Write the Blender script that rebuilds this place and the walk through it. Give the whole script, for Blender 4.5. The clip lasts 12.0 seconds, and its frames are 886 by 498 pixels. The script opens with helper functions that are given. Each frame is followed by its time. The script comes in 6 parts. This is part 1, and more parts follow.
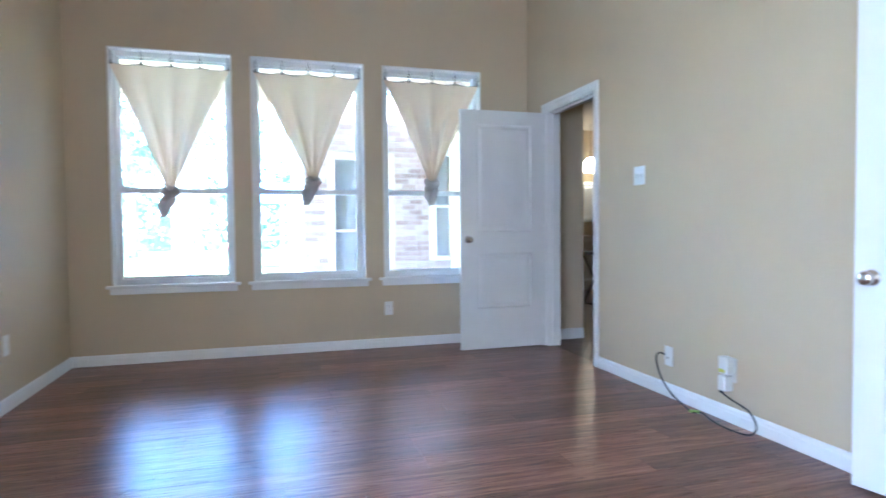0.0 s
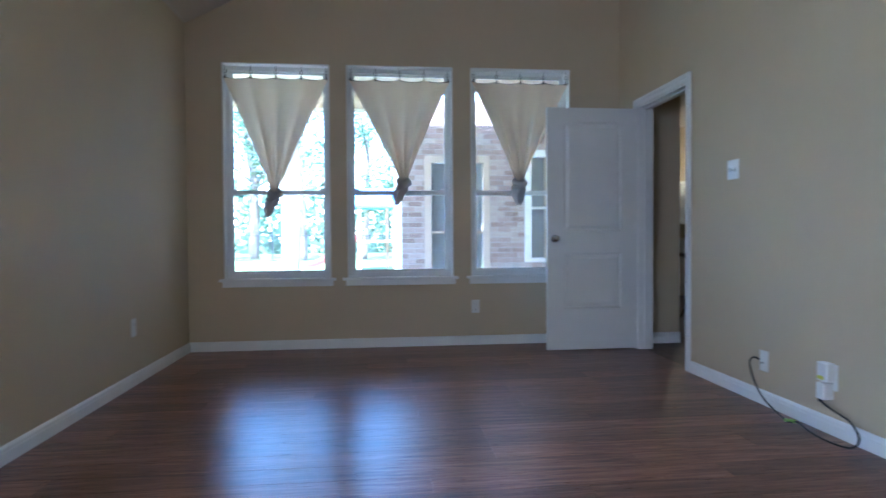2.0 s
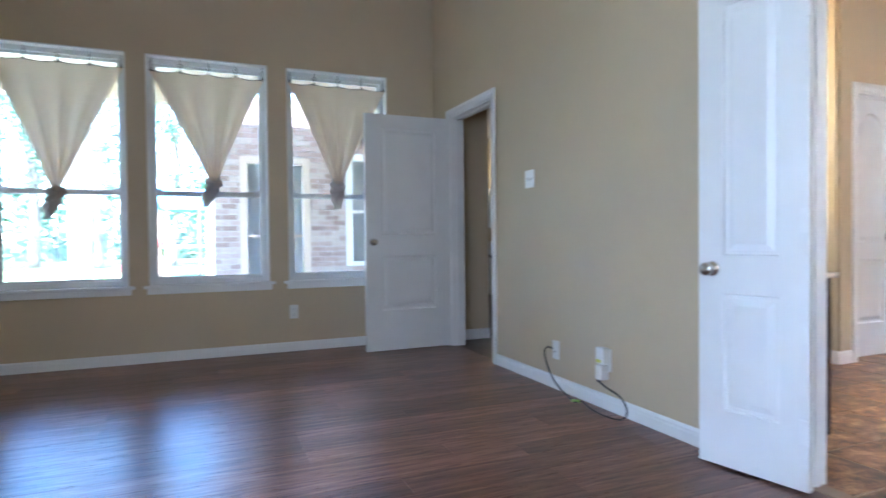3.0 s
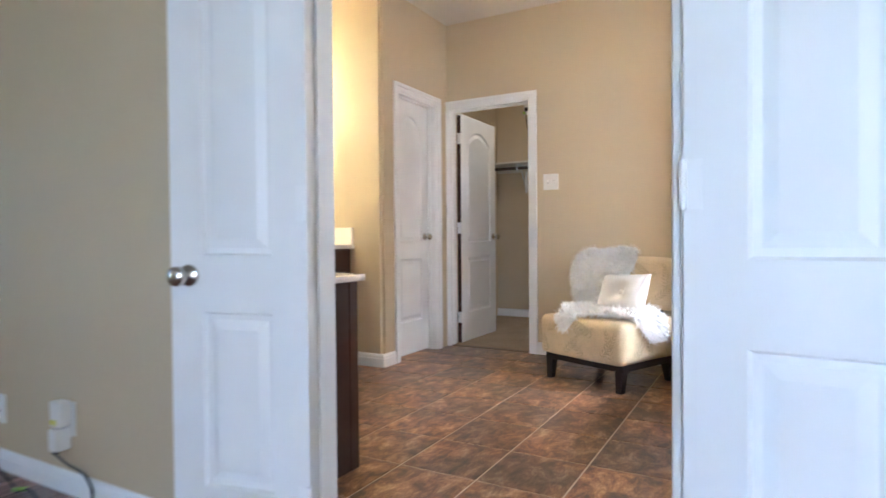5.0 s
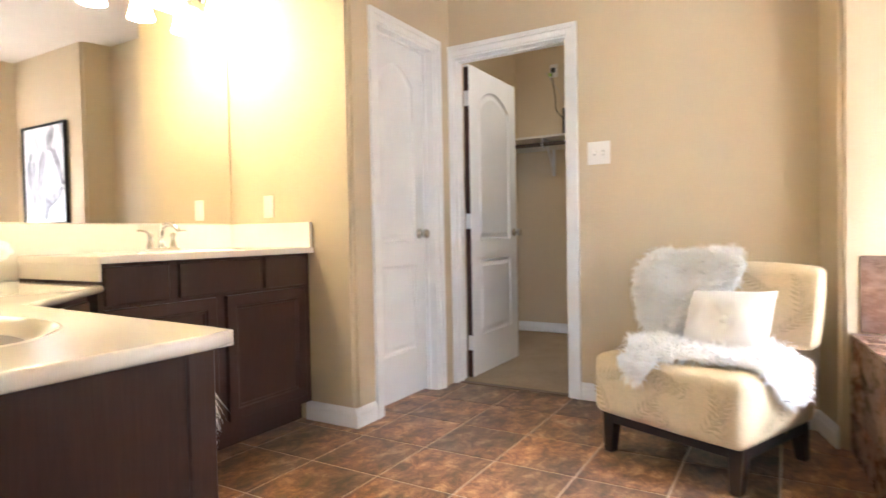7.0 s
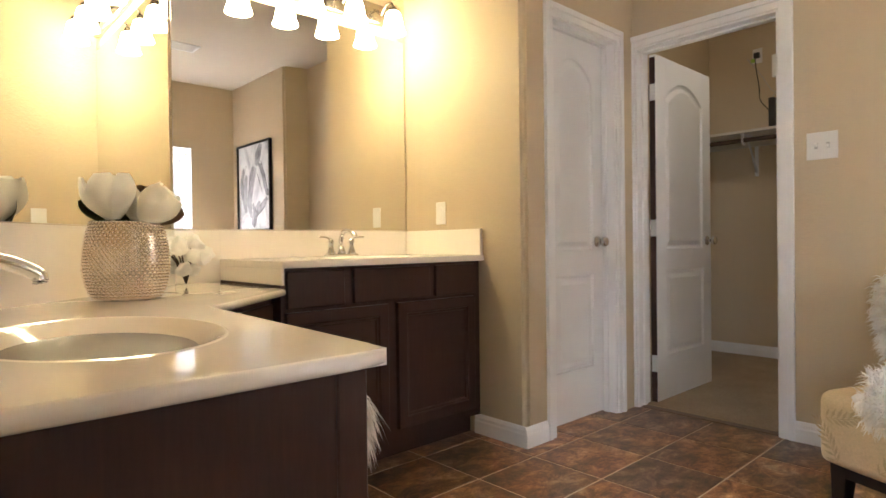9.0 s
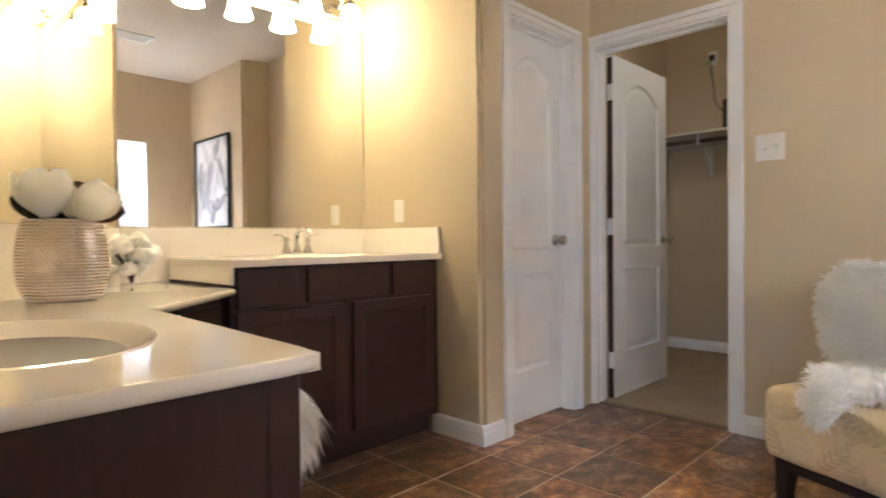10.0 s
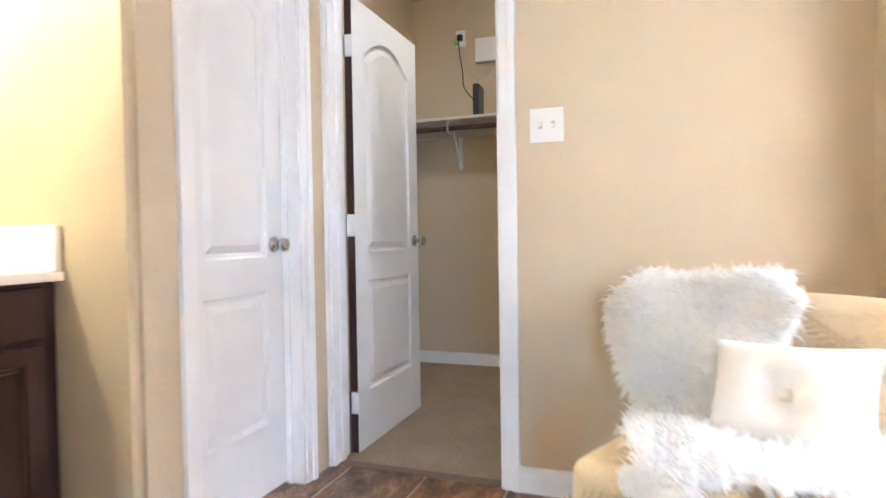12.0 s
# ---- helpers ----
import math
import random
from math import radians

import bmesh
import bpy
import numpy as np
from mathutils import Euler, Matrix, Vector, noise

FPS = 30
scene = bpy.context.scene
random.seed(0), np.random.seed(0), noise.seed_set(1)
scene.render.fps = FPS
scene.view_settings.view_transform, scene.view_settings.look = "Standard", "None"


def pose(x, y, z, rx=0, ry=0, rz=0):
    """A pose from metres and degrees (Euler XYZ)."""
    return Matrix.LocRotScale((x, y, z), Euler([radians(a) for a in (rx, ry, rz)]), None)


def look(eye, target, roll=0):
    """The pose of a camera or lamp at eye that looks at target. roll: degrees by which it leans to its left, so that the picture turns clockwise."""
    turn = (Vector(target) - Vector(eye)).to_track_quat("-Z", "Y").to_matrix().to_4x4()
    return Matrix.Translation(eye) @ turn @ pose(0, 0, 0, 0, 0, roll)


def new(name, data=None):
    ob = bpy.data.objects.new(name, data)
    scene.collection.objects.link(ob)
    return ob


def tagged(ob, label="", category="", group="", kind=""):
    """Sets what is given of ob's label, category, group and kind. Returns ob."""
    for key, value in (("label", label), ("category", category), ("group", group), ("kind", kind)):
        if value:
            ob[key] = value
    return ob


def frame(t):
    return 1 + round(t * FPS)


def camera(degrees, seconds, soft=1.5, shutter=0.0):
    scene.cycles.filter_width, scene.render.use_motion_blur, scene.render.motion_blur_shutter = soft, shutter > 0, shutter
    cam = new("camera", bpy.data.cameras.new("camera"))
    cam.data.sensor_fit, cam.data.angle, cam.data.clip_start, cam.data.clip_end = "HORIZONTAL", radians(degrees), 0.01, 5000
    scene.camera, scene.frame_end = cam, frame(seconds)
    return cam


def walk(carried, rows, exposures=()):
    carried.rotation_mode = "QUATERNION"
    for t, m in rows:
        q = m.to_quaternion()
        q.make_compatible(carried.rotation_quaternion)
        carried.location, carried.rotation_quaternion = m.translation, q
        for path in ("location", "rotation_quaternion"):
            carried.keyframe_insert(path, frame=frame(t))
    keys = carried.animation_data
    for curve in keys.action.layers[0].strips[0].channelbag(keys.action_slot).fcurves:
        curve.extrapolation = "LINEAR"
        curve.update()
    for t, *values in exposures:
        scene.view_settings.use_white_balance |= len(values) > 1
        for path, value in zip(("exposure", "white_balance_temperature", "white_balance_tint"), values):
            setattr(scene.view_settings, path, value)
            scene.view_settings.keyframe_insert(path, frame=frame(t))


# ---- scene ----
cam = camera(74.4, 12.0, shutter=0.5)
PATH = [
    (0, (0.181, 0.243, 1.014), (0.742, 2.162, 0.948), -0.5),
    (0.5, (0.155, 0.228, 1.015), (0.482, 2.2, 0.954), -0.4),
    (1, (0.157, 0.203, 1.019), (0.342, 2.193, 0.957), -0.5),
    (1.5, (0.226, 0.168, 0.996), (0.368, 2.162, 0.941), -0.4),
    (2, (0.325, 0.147, 0.962), (0.533, 2.136, 0.916), -0.4),
    (2.5, (0.365, 0.126, 0.952), (0.875, 2.06, 0.915), -0.5),
    (3, (0.367, 0.101, 0.959), (1.149, 1.942, 0.921), -0.6),
    (3.5, (0.412, 0.073, 0.95), (1.488, 1.758, 0.917), -0.6),
    (3.7, (0.455, 0.069, 0.947), (1.666, 1.659, 0.912), -0.6),
    (5.3, (1.49, 0.628, 0.912), (3.274, 1.532, 0.864), -0.7),
    (5.5, (1.62, 0.71, 0.937), (3.416, 1.587, 0.876), -0.9),
    (6, (1.994, 0.88, 0.925), (3.81, 1.715, 0.868), -0.8),
    (6.5, (2.279, 1.002, 0.918), (4.094, 1.841, 0.862), -1.0),
    (7, (2.503, 1.1, 0.933), (4.224, 2.117, 0.881), -1.1),
    (7.5, (2.585, 1.146, 0.947), (4.193, 2.333, 0.897), -1.1),
    (7.7, (2.602, 1.119, 0.931), (4.149, 2.386, 0.889), -0.9),
    (9.3, (2.659, 1.206, 0.937), (3.977, 2.709, 0.906), -0.6),
    (9.5, (2.681, 1.166, 0.948), (3.98, 2.686, 0.907), -0.5),
    (10, (2.682, 1.179, 0.941), (4.113, 2.575, 0.911), -0.6),
    (10.5, (2.697, 1.189, 0.945), (4.329, 2.345, 0.912), -0.7),
    (11, (2.751, 1.22, 0.933), (4.549, 2.094, 0.894), -0.9),
    (11.5, (3.053, 1.369, 0.935), (4.916, 2.096, 0.889), -1.0),
    (12, (3.532, 1.622, 0.958), (5.415, 2.295, 0.913), -0.9),
]
EXPOSURES = [(0.0, 5.45, 4590, 10), (0.7, 5.05, 4600, 10), (1.5, 4.62, 4560, 10), (2.0, 4.32, 4510, 10), (2.6, 4.45, 4610, 10), (3.5, 5.02, 4900, 10),
             (5.3, 4.5, 5050, 10), (6.0, 4.97, 5050, 10), (6.6, 5.02, 5150, 10), (7.4, 4.86, 5320, 10), (9.3, 4.12, 5600, 10), (10.5, 4.36, 5050, 10), (11.1, 4.77, 4980, 10), (12.0, 5.32, 4770, 10)]
walk(cam, [(t, look(eye, target, roll)) for t, eye, target, roll in PATH], EXPOSURES)

# ---- daylight ----
world = bpy.data.worlds.new("sky")
scene.world = world
world.use_nodes = True
_n = world.node_tree.nodes
_sky = _n.new("ShaderNodeTexSky")
_sky.sky_type, _sky.sun_disc = "NISHITA", False
_sky.sun_elevation, _sky.sun_rotation = radians(58), radians(200)
_n["Background"].inputs["Strength"].default_value = 0.15
world.node_tree.links.new(_sky.outputs[0], _n["Background"].inputs["Color"])
sun = new("sun", bpy.data.lights.new("sun", "SUN"))
sun.data.energy, sun.data.angle, sun.data.color = 2.8, radians(0.5), (1.0, 0.95, 0.88)
SUN_AZ, SUN_EL = radians(200), radians(58)
sun.matrix_world = look((0, 0, 30), Vector((0, 0, 30)) - Vector((math.sin(SUN_AZ) * math.cos(SUN_EL), math.cos(SUN_AZ) * math.cos(SUN_EL), math.sin(SUN_EL))))


def window_lamp(name, place, target, width, height, power):
    """An added area lamp just outside or above a window, standing in for the sky's light."""
    ob = new(name, bpy.data.lights.new(name, "AREA"))
    ob.data.shape, ob.data.size, ob.data.size_y, ob.data.energy, ob.data.color = "RECTANGLE", width, height, power, (0.97, 0.98, 1.0)
    ob.matrix_world = look(place, target)
    return ob


# fill lamp added outside, high above the tub window, in place of sky light
window_lamp("tub_sky_fill", (4.31, -1.25, 2.85), (4.45, 1.4, 0.5), 1.5, 0.9, 27.0)
# two fill lamps added at made-up west windows, out of view
window_lamp("west_fill_lamp", (-1.47, -1.30, 1.52), (1.2, 0.9, 0.0), 0.85, 1.7, 1.35)
window_lamp("west_fill_lamp", (-1.47, -0.25, 1.52), (1.2, 1.9, 0.0), 0.85, 1.7, 1.35)


# ---- materials ----
def nodes_of(name):
    m = bpy.data.materials.new(name)
    m.use_nodes = True
    t = m.node_tree
    return m, t, t.nodes["Principled BSDF"]


def ramp(t, fac, stops):
    r = t.nodes.new("ShaderNodeValToRGB")
    e = r.color_ramp.elements
    e[0].position, e[0].color = stops[0][0], (*stops[0][1], 1)
    e[1].position, e[1].color = stops[-1][0], (*stops[-1][1], 1)
    for p, c in stops[1:-1]:
        e.new(p).color = (*c, 1)
    t.links.new(fac, r.inputs[0])
    return r.outputs[0]


def noise_of(t, scale, detail=4.0, rough=0.55, stretch=None, dist=0.0, offset=None):
    co = t.nodes.new("ShaderNodeTexCoord")
    n = t.nodes.new("ShaderNodeTexNoise")
    n.inputs["Scale"].default_value, n.inputs["Detail"].default_value = scale, detail
    n.inputs["Roughness"].default_value, n.inputs["Distortion"].default_value = rough, dist
    src = co.outputs["Object"]
    if stretch or offset:
        mp = t.nodes.new("ShaderNodeMapping")
        mp.inputs["Scale"].default_value = stretch or (1, 1, 1)
        t.links.new(src, mp.inputs[0])
        if offset:
            t.links.new(offset, mp.inputs[1])
        src = mp.outputs[0]
    t.links.new(src, n.inputs["Vector"])
    return n.outputs[0]


def bump(t, b, height, strength, distance):
    n = t.nodes.new("ShaderNodeBump")
    n.inputs["Strength"].default_value, n.inputs["Distance"].default_value = strength, distance
    t.links.new(height, n.inputs["Height"])
    t.links.new(n.outputs[0], b.inputs["Normal"])


def mixed(t, a, b, fac, mode="MIX"):
    m = t.nodes.new("ShaderNodeMix")
    m.data_type, m.blend_type = "RGBA", mode
    for sock, v in ((m.inputs[0], fac), (m.inputs[6], a), (m.inputs[7], b)):
        if isinstance(v, bpy.types.NodeSocket):
            t.links.new(v, sock)
        elif isinstance(v, tuple):
            sock.default_value = (*v, 1)
        else:
            sock.default_value = v
    return m.outputs[2]


def paint(name, color, rough=0.5, metal=0.0, vary=0.06, scale=3.0, bump_scale=0.0, bump_depth=0.0005, grain=0.0, coat=0.0, sheen=0.0):
    """A plain surface with slight variation of tone at two scales and fine relief."""
    m, t, b = nodes_of(name)
    lo = tuple(c * (1 - vary) for c in color)
    hi = tuple(min(1, c * (1 + vary)) for c in color)
    col = ramp(t, noise_of(t, scale), [(0.3, lo), (0.7, hi)])
    if grain:
        fine = ramp(t, noise_of(t, 160.0, 3.0), [(0.35, (1 - grain,) * 3), (0.65, (1.0,) * 3)])
        col = mixed(t, col, fine, 1.0, "MULTIPLY")
    t.links.new(col, b.inputs["Base Color"])
    b.inputs["Metallic"].default_value = metal
    rr = t.nodes.new("ShaderNodeMapRange")
    rr.inputs[3].default_value, rr.inputs[4].default_value = max(0.02, rough - 0.07), min(1, rough + 0.07)
    t.links.new(noise_of(t, scale * 2.3), rr.inputs[0])
    t.links.new(rr.outputs[0], b.inputs["Roughness"])
    b.inputs["Coat Weight"].default_value = coat
    b.inputs["Sheen Weight"].default_value = sheen
    if bump_scale:
        bump(t, b, noise_of(t, bump_scale, 3.0), 0.5, bump_depth)
    return m


WALL = paint("tan_wall_paint", (0.582, 0.471, 0.308), 0.62, vary=0.03, scale=1.2, bump_scale=75.0, bump_depth=0.0035)
CEIL = paint("ceiling_paint", (0.62, 0.55, 0.45), 0.8, vary=0.03, scale=1.0, bump_scale=60.0, bump_depth=0.003)
TRIM = paint("white_trim_paint", (0.83, 0.82, 0.80), 0.38, vary=0.03, scale=4.0, bump_scale=40.0, bump_depth=0.0004)
DOORP = paint("white_door_paint", (0.80, 0.79, 0.77), 0.42, vary=0.03, scale=3.0, bump_scale=220.0, bump_depth=0.0003)
VINYL = paint("white_vinyl", (0.78, 0.78, 0.77), 0.35, vary=0.02)
PLATE = paint("white_plastic", (0.78, 0.76, 0.72), 0.3, vary=0.02)
DARKHOLE = paint("dark_slot", (0.03, 0.03, 0.03), 0.6)
NICKEL = paint("satin_nickel", (0.62, 0.59, 0.55), 0.25, 1.0, vary=0.05)
CHROME = paint("chrome", (0.78, 0.78, 0.78), 0.07, 1.0, vary=0.02)
BRONZE = paint("brushed_frame", (0.42, 0.39, 0.35), 0.22, 1.0, vary=0.05)
BLACKM = paint("black_metal", (0.02, 0.02, 0.02), 0.45, 0.3)
BLACKP = paint("black_plastic", (0.018, 0.018, 0.02), 0.4)
MARBLE = paint("cultured_marble", (0.90, 0.835, 0.755), 0.09, vary=0.025, scale=2.0, coat=0.3)
TUBW = paint("white_acrylic", (0.82, 0.81, 0.79), 0.14, vary=0.02)
ESPRESSO_LEG = paint("espresso_leg", (0.018, 0.012, 0.010), 0.35, vary=0.2)
BLACKWOOD = paint("black_frame", (0.012, 0.011, 0.011), 0.35, vary=0.2)

PILLOWM = paint("off_white_satin", (0.80, 0.76, 0.72), 0.42, vary=0.04, scale=14.0, sheen=0.4, bump_scale=260.0, bump_depth=0.0003)
CARPETM = paint("beige_carpet", (0.43, 0.34, 0.235), 0.95, vary=0.10, scale=4.0, grain=0.35, bump_scale=240.0, bump_depth=0.006)
GROUT = paint("grout", (0.66, 0.54, 0.41), 0.8, vary=0.12, scale=9.0, grain=0.2)
SUBFLOOR = paint("plank_joint", (0.025, 0.016, 0.012), 0.7)
RUBBER = paint("black_cable", (0.015, 0.015, 0.016), 0.5)
GREENTIE = paint("green_connector", (0.35, 0.55, 0.10), 0.4)
WIREW = paint("grey_wire", (0.45, 0.44, 0.42), 0.5)
CLIPM = paint("bronze_clip", (0.04, 0.03, 0.025), 0.45, 0.6)
GOLD = paint("champagne_metal", (0.72, 0.58, 0.38), 0.22, 1.0)
SHELFW = paint("painted_shelf", (0.68, 0.64, 0.56), 0.5, vary=0.04)
RODM = paint("brown_rod", (0.055, 0.036, 0.026), 0.4, vary=0.2)


def wood_dark(name, base):
    m, t, b = nodes_of(name)
    g = noise_of(t, 14.0, 5.0, 0.6, (9.0, 9.0, 0.7), 0.6)
    c = ramp(t, g, [(0.3, tuple(v * 0.84 for v in base)), (0.55, base), (0.75, tuple(v * 1.14 for v in base))])
    t.links.new(c, b.inputs["Base Color"])
    b.inputs["Roughness"].default_value = 0.42
    b.inputs["Specular IOR Level"].default_value = 0.3
    bump(t, b, g, 0.2, 0.001)
    return m


CABINET = wood_dark("espresso_stained_wood", (0.052, 0.024, 0.017))


def plank_material():
    m, t, b = nodes_of("brown_vinyl_plank")
    info = t.nodes.new("ShaderNodeObjectInfo")
    cmb = t.nodes.new("ShaderNodeCombineXYZ")
    mul = t.nodes.new("ShaderNodeMath")
    mul.operation = "MULTIPLY"
    mul.inputs[1].default_value = 37.0
    t.links.new(info.outputs["Random"], mul.inputs[0])
    for i in range(3):
        t.links.new(mul.outputs[0], cmb.inputs[i])
    g = noise_of(t, 5.0, 6.0, 0.65, (0.55, 9.0, 1.0), 1.1, cmb.outputs[0])
    fine = noise_of(t, 26.0, 5.0, 0.7, (0.35, 7.0, 1.0), 0.4, cmb.outputs[0])
    c = ramp(t, g, [(0.30, (0.070, 0.031, 0.020)), (0.46, (0.190, 0.088, 0.058)), (0.58, (0.290, 0.150, 0.100)), (0.72, (0.42, 0.25, 0.175))])
    f = ramp(t, fine, [(0.32, (0.55, 0.52, 0.50)), (0.62, (1.0, 1.0, 1.0))])
    c = mixed(t, c, f, 0.75, "MULTIPLY")
    tone = ramp(t, info.outputs["Random"], [(0.0, (0.68, 0.65, 0.63)), (0.5, (0.98, 0.95, 0.93)), (1.0, (1.40, 1.32, 1.26))])
    c = mixed(t, c, tone, 1.0, "MULTIPLY")
    t.links.new(c, b.inputs["Base Color"])
    r = t.nodes.new("ShaderNodeMapRange")
    r.inputs[3].default_value, r.inputs[4].default_value = 0.20, 0.40
    t.links.new(fine, r.inputs[0])
    t.links.new(r.outputs[0], b.inputs["Roughness"])
    bump(t, b, fine, 0.25, 0.0012)
    return m


PLANK = plank_material()


def slate_tile(name, dark, mid, warm, light, rough=0.3):
    """Mottled ceramic slate, each tile with its own cloud of colour."""
    m, t, b = nodes_of(name)
    info = t.nodes.new("ShaderNodeObjectInfo")
    cmb = t.nodes.new("ShaderNodeCombineXYZ")
    for i, k in enumerate((61.0, 23.0, 11.0)):
        mul = t.nodes.new("ShaderNodeMath")
        mul.operation = "MULTIPLY"
        mul.inputs[1].default_value = k
        t.links.new(info.outputs["Random"], mul.inputs[0])
        t.links.new(mul.outputs[0], cmb.inputs[i])
    a = noise_of(t, 8.5, 12.0, 0.80, (1.0, 1.5, 1.0), 0.35, cmb.outputs[0])
    a2 = noise_of(t, 2.6, 3.0, 0.5, None, 0.5, cmb.outputs[0])
    c = ramp(t, a, [(0.40, dark), (0.475, mid), (0.545, warm), (0.64, light)])
    # broad clouds of tone; the cool end puts bluish daylight into the colour
    c2 = ramp(t, a2, [(0.40, (0.72, 0.76, 0.84)), (0.60, (1.22, 1.08, 0.94))])
    c = mixed(t, c, c2, 1.0, "MULTIPLY")
    tone = ramp(t, info.outputs["Random"], [(0.0, (0.8, 0.8, 0.82)), (1.0, (1.15, 1.1, 1.05))])
    c = mixed(t, c, tone, 1.0, "MULTIPLY")
    t.links.new(c, b.inputs["Base Color"])
    r = t.nodes.new("ShaderNodeMapRange")
    r.inputs[3].default_value, r.inputs[4].default_value = rough - 0.03, rough + 0.08
    t.links.new(a, r.inputs[0])
    t.links.new(r.outputs[0], b.inputs["Roughness"])
    b.inputs["Specular IOR Level"].default_value = 0.38
    bump(t, b, noise_of(t, 22.0, 5.0, 0.6, None, 0.2, cmb.outputs[0]), 0.12, 0.0015)
    return m


FLOORTILE = slate_tile("brown_slate_floor_tile", (0.075, 0.045, 0.036), (0.185, 0.098, 0.058), (0.31, 0.178, 0.094), (0.56, 0.41, 0.235), 0.27)
TUBTILE = slate_tile("brown_slate_wall_tile", (0.175, 0.105, 0.073), (0.195, 0.115, 0.076), (0.235, 0.139, 0.088), (0.28, 0.185, 0.128), 0.25)


def glass_mat(name, tint=(1, 1, 1), rough=0.0):
    m, t, b = nodes_of(name)
    b.inputs["Base Color"].default_value = (*tint, 1)
    b.inputs["Transmission Weight"].default_value = 1.0
    b.inputs["Roughness"].default_value = rough
    b.inputs["IOR"].default_value = 1.45
    return m


GLASS = glass_mat("clear_glass")
SHOWERGLASS = glass_mat("shower_glass", (0.92, 0.95, 0.94))
m_, t_, b_ = nodes_of("mirror_silver")
b_.inputs["Base Color"].default_value, b_.inputs["Metallic"].default_value, b_.inputs["Roughness"].default_value = (0.88, 0.88, 0.87, 1), 1.0, 0.006
MIRROR = m_


def emitter(name, color, strength):
    m, t, b = nodes_of(name)
    b.inputs["Base Color"].default_value = (0.9, 0.88, 0.82, 1)
    b.inputs["Emission Color"].default_value = (*color, 1)
    b.inputs["Emission Strength"].default_value = strength
    return m


SHADE = emitter("lit_frosted_shade", (1.0, 0.78, 0.40), 2.75)
KSHADE = emitter("lit_cabinet_lamp", (1.0, 0.76, 0.42), 0.8)


def cloth(name, color, through_share=0.2):
    m, t, b = nodes_of(name)
    c = ramp(t, noise_of(t, 5.0), [(0.3, tuple(v * 0.93 for v in color)), (0.7, color)])
    weave = noise_of(t, 420.0, 2.0, 0.6, (1, 1, 1))
    w = ramp(t, weave, [(0.35, (0.86,) * 3), (0.65, (1.0,) * 3)])
    t.links.new(mixed(t, c, w, 1.0, "MULTIPLY"), b.inputs["Base Color"])
    b.inputs["Roughness"].default_value = 0.85
    tr = t.nodes.new("ShaderNodeBsdfTranslucent")
    tr.inputs["Color"].default_value = (*color, 1)
    mx = t.nodes.new("ShaderNodeMixShader")
    mx.inputs[0].default_value = through_share
    t.links.new(b.outputs[0], mx.inputs[1])
    t.links.new(tr.outputs[0], mx.inputs[2])
    t.links.new(mx.outputs[0], t.nodes["Material Output"].inputs["Surface"])
    bump(t, b, weave, 0.2, 0.0006)
    return m


def fleece_mat():
    """White wool: every lock lets part of the light through."""
    m, t, b = nodes_of("white_fleece")
    geo = t.nodes.new("ShaderNodeNewGeometry")
    c = ramp(t, geo.outputs["Random Per Island"], [(0.0, (0.94, 0.91, 0.86)), (0.5, (0.97, 0.955, 0.93)), (1.0, (0.99, 0.985, 0.97))])
    t.links.new(c, b.inputs["Base Color"])
    b.inputs["Roughness"].default_value = 0.85
    b.inputs["Sheen Weight"].default_value = 0.7
    tr = t.nodes.new("ShaderNodeBsdfTranslucent")
    t.links.new(c, tr.inputs["Color"])
    mx = t.nodes.new("ShaderNodeMixShader")
    mx.inputs[0].default_value = 0.4
    t.links.new(b.outputs[0], mx.inputs[1])
    t.links.new(tr.outputs[0], mx.inputs[2])
    t.links.new(mx.outputs[0], t.nodes["Material Output"].inputs["Surface"])
    return m


FURM = fleece_mat()
CANVAS = cloth("cream_canvas", (0.82, 0.655, 0.49), 0.27)
KNOTC = cloth("shaded_canvas_knot", (0.62, 0.56, 0.52), 0.4)


# ---- building blocks ----
def part(name, bm, material, parent=None, label=""):
    """Links a bmesh as one mesh object, under a thing or a part if one is given."""
    me = bpy.data.meshes.new(name)
    bm.to_mesh(me)
    bm.free()
    for mt in material if isinstance(material, (list, tuple)) else (material,):
        me.materials.append(mt)
    ob = new(name, me)
    if parent is not None:
        ob.parent = parent
    return tagged(ob, label)


def empty(name, m, label="", category="", group="", kind=""):
    ob = new(name)
    ob.empty_display_size = 0.1
    ob.matrix_world = m
    return tagged(ob, label, category, group, kind)


def add_box(bm, x0, x1, y0, y1, z0, z1, bev=0.0, seg=2, m=None):
    verts = bmesh.ops.create_cube(bm, size=1.0)["verts"]
    mat = Matrix.Translation(((x0 + x1) / 2, (y0 + y1) / 2, (z0 + z1) / 2)) @ Matrix.Diagonal((abs(x1 - x0), abs(y1 - y0), abs(z1 - z0), 1))
    bmesh.ops.transform(bm, matrix=(m @ mat) if m else mat, verts=verts)
    if bev:
        edges = list({e for v in verts for e in v.link_edges})
        bmesh.ops.bevel(bm, geom=edges, offset=bev, segments=seg, profile=0.6, affect="EDGES")
    return verts


def box(x0, x1, y0, y1, z0, z1, bev=0.0, seg=2):
    bm = bmesh.new()
    add_box(bm, x0, x1, y0, y1, z0, z1, bev, seg)
    return bm


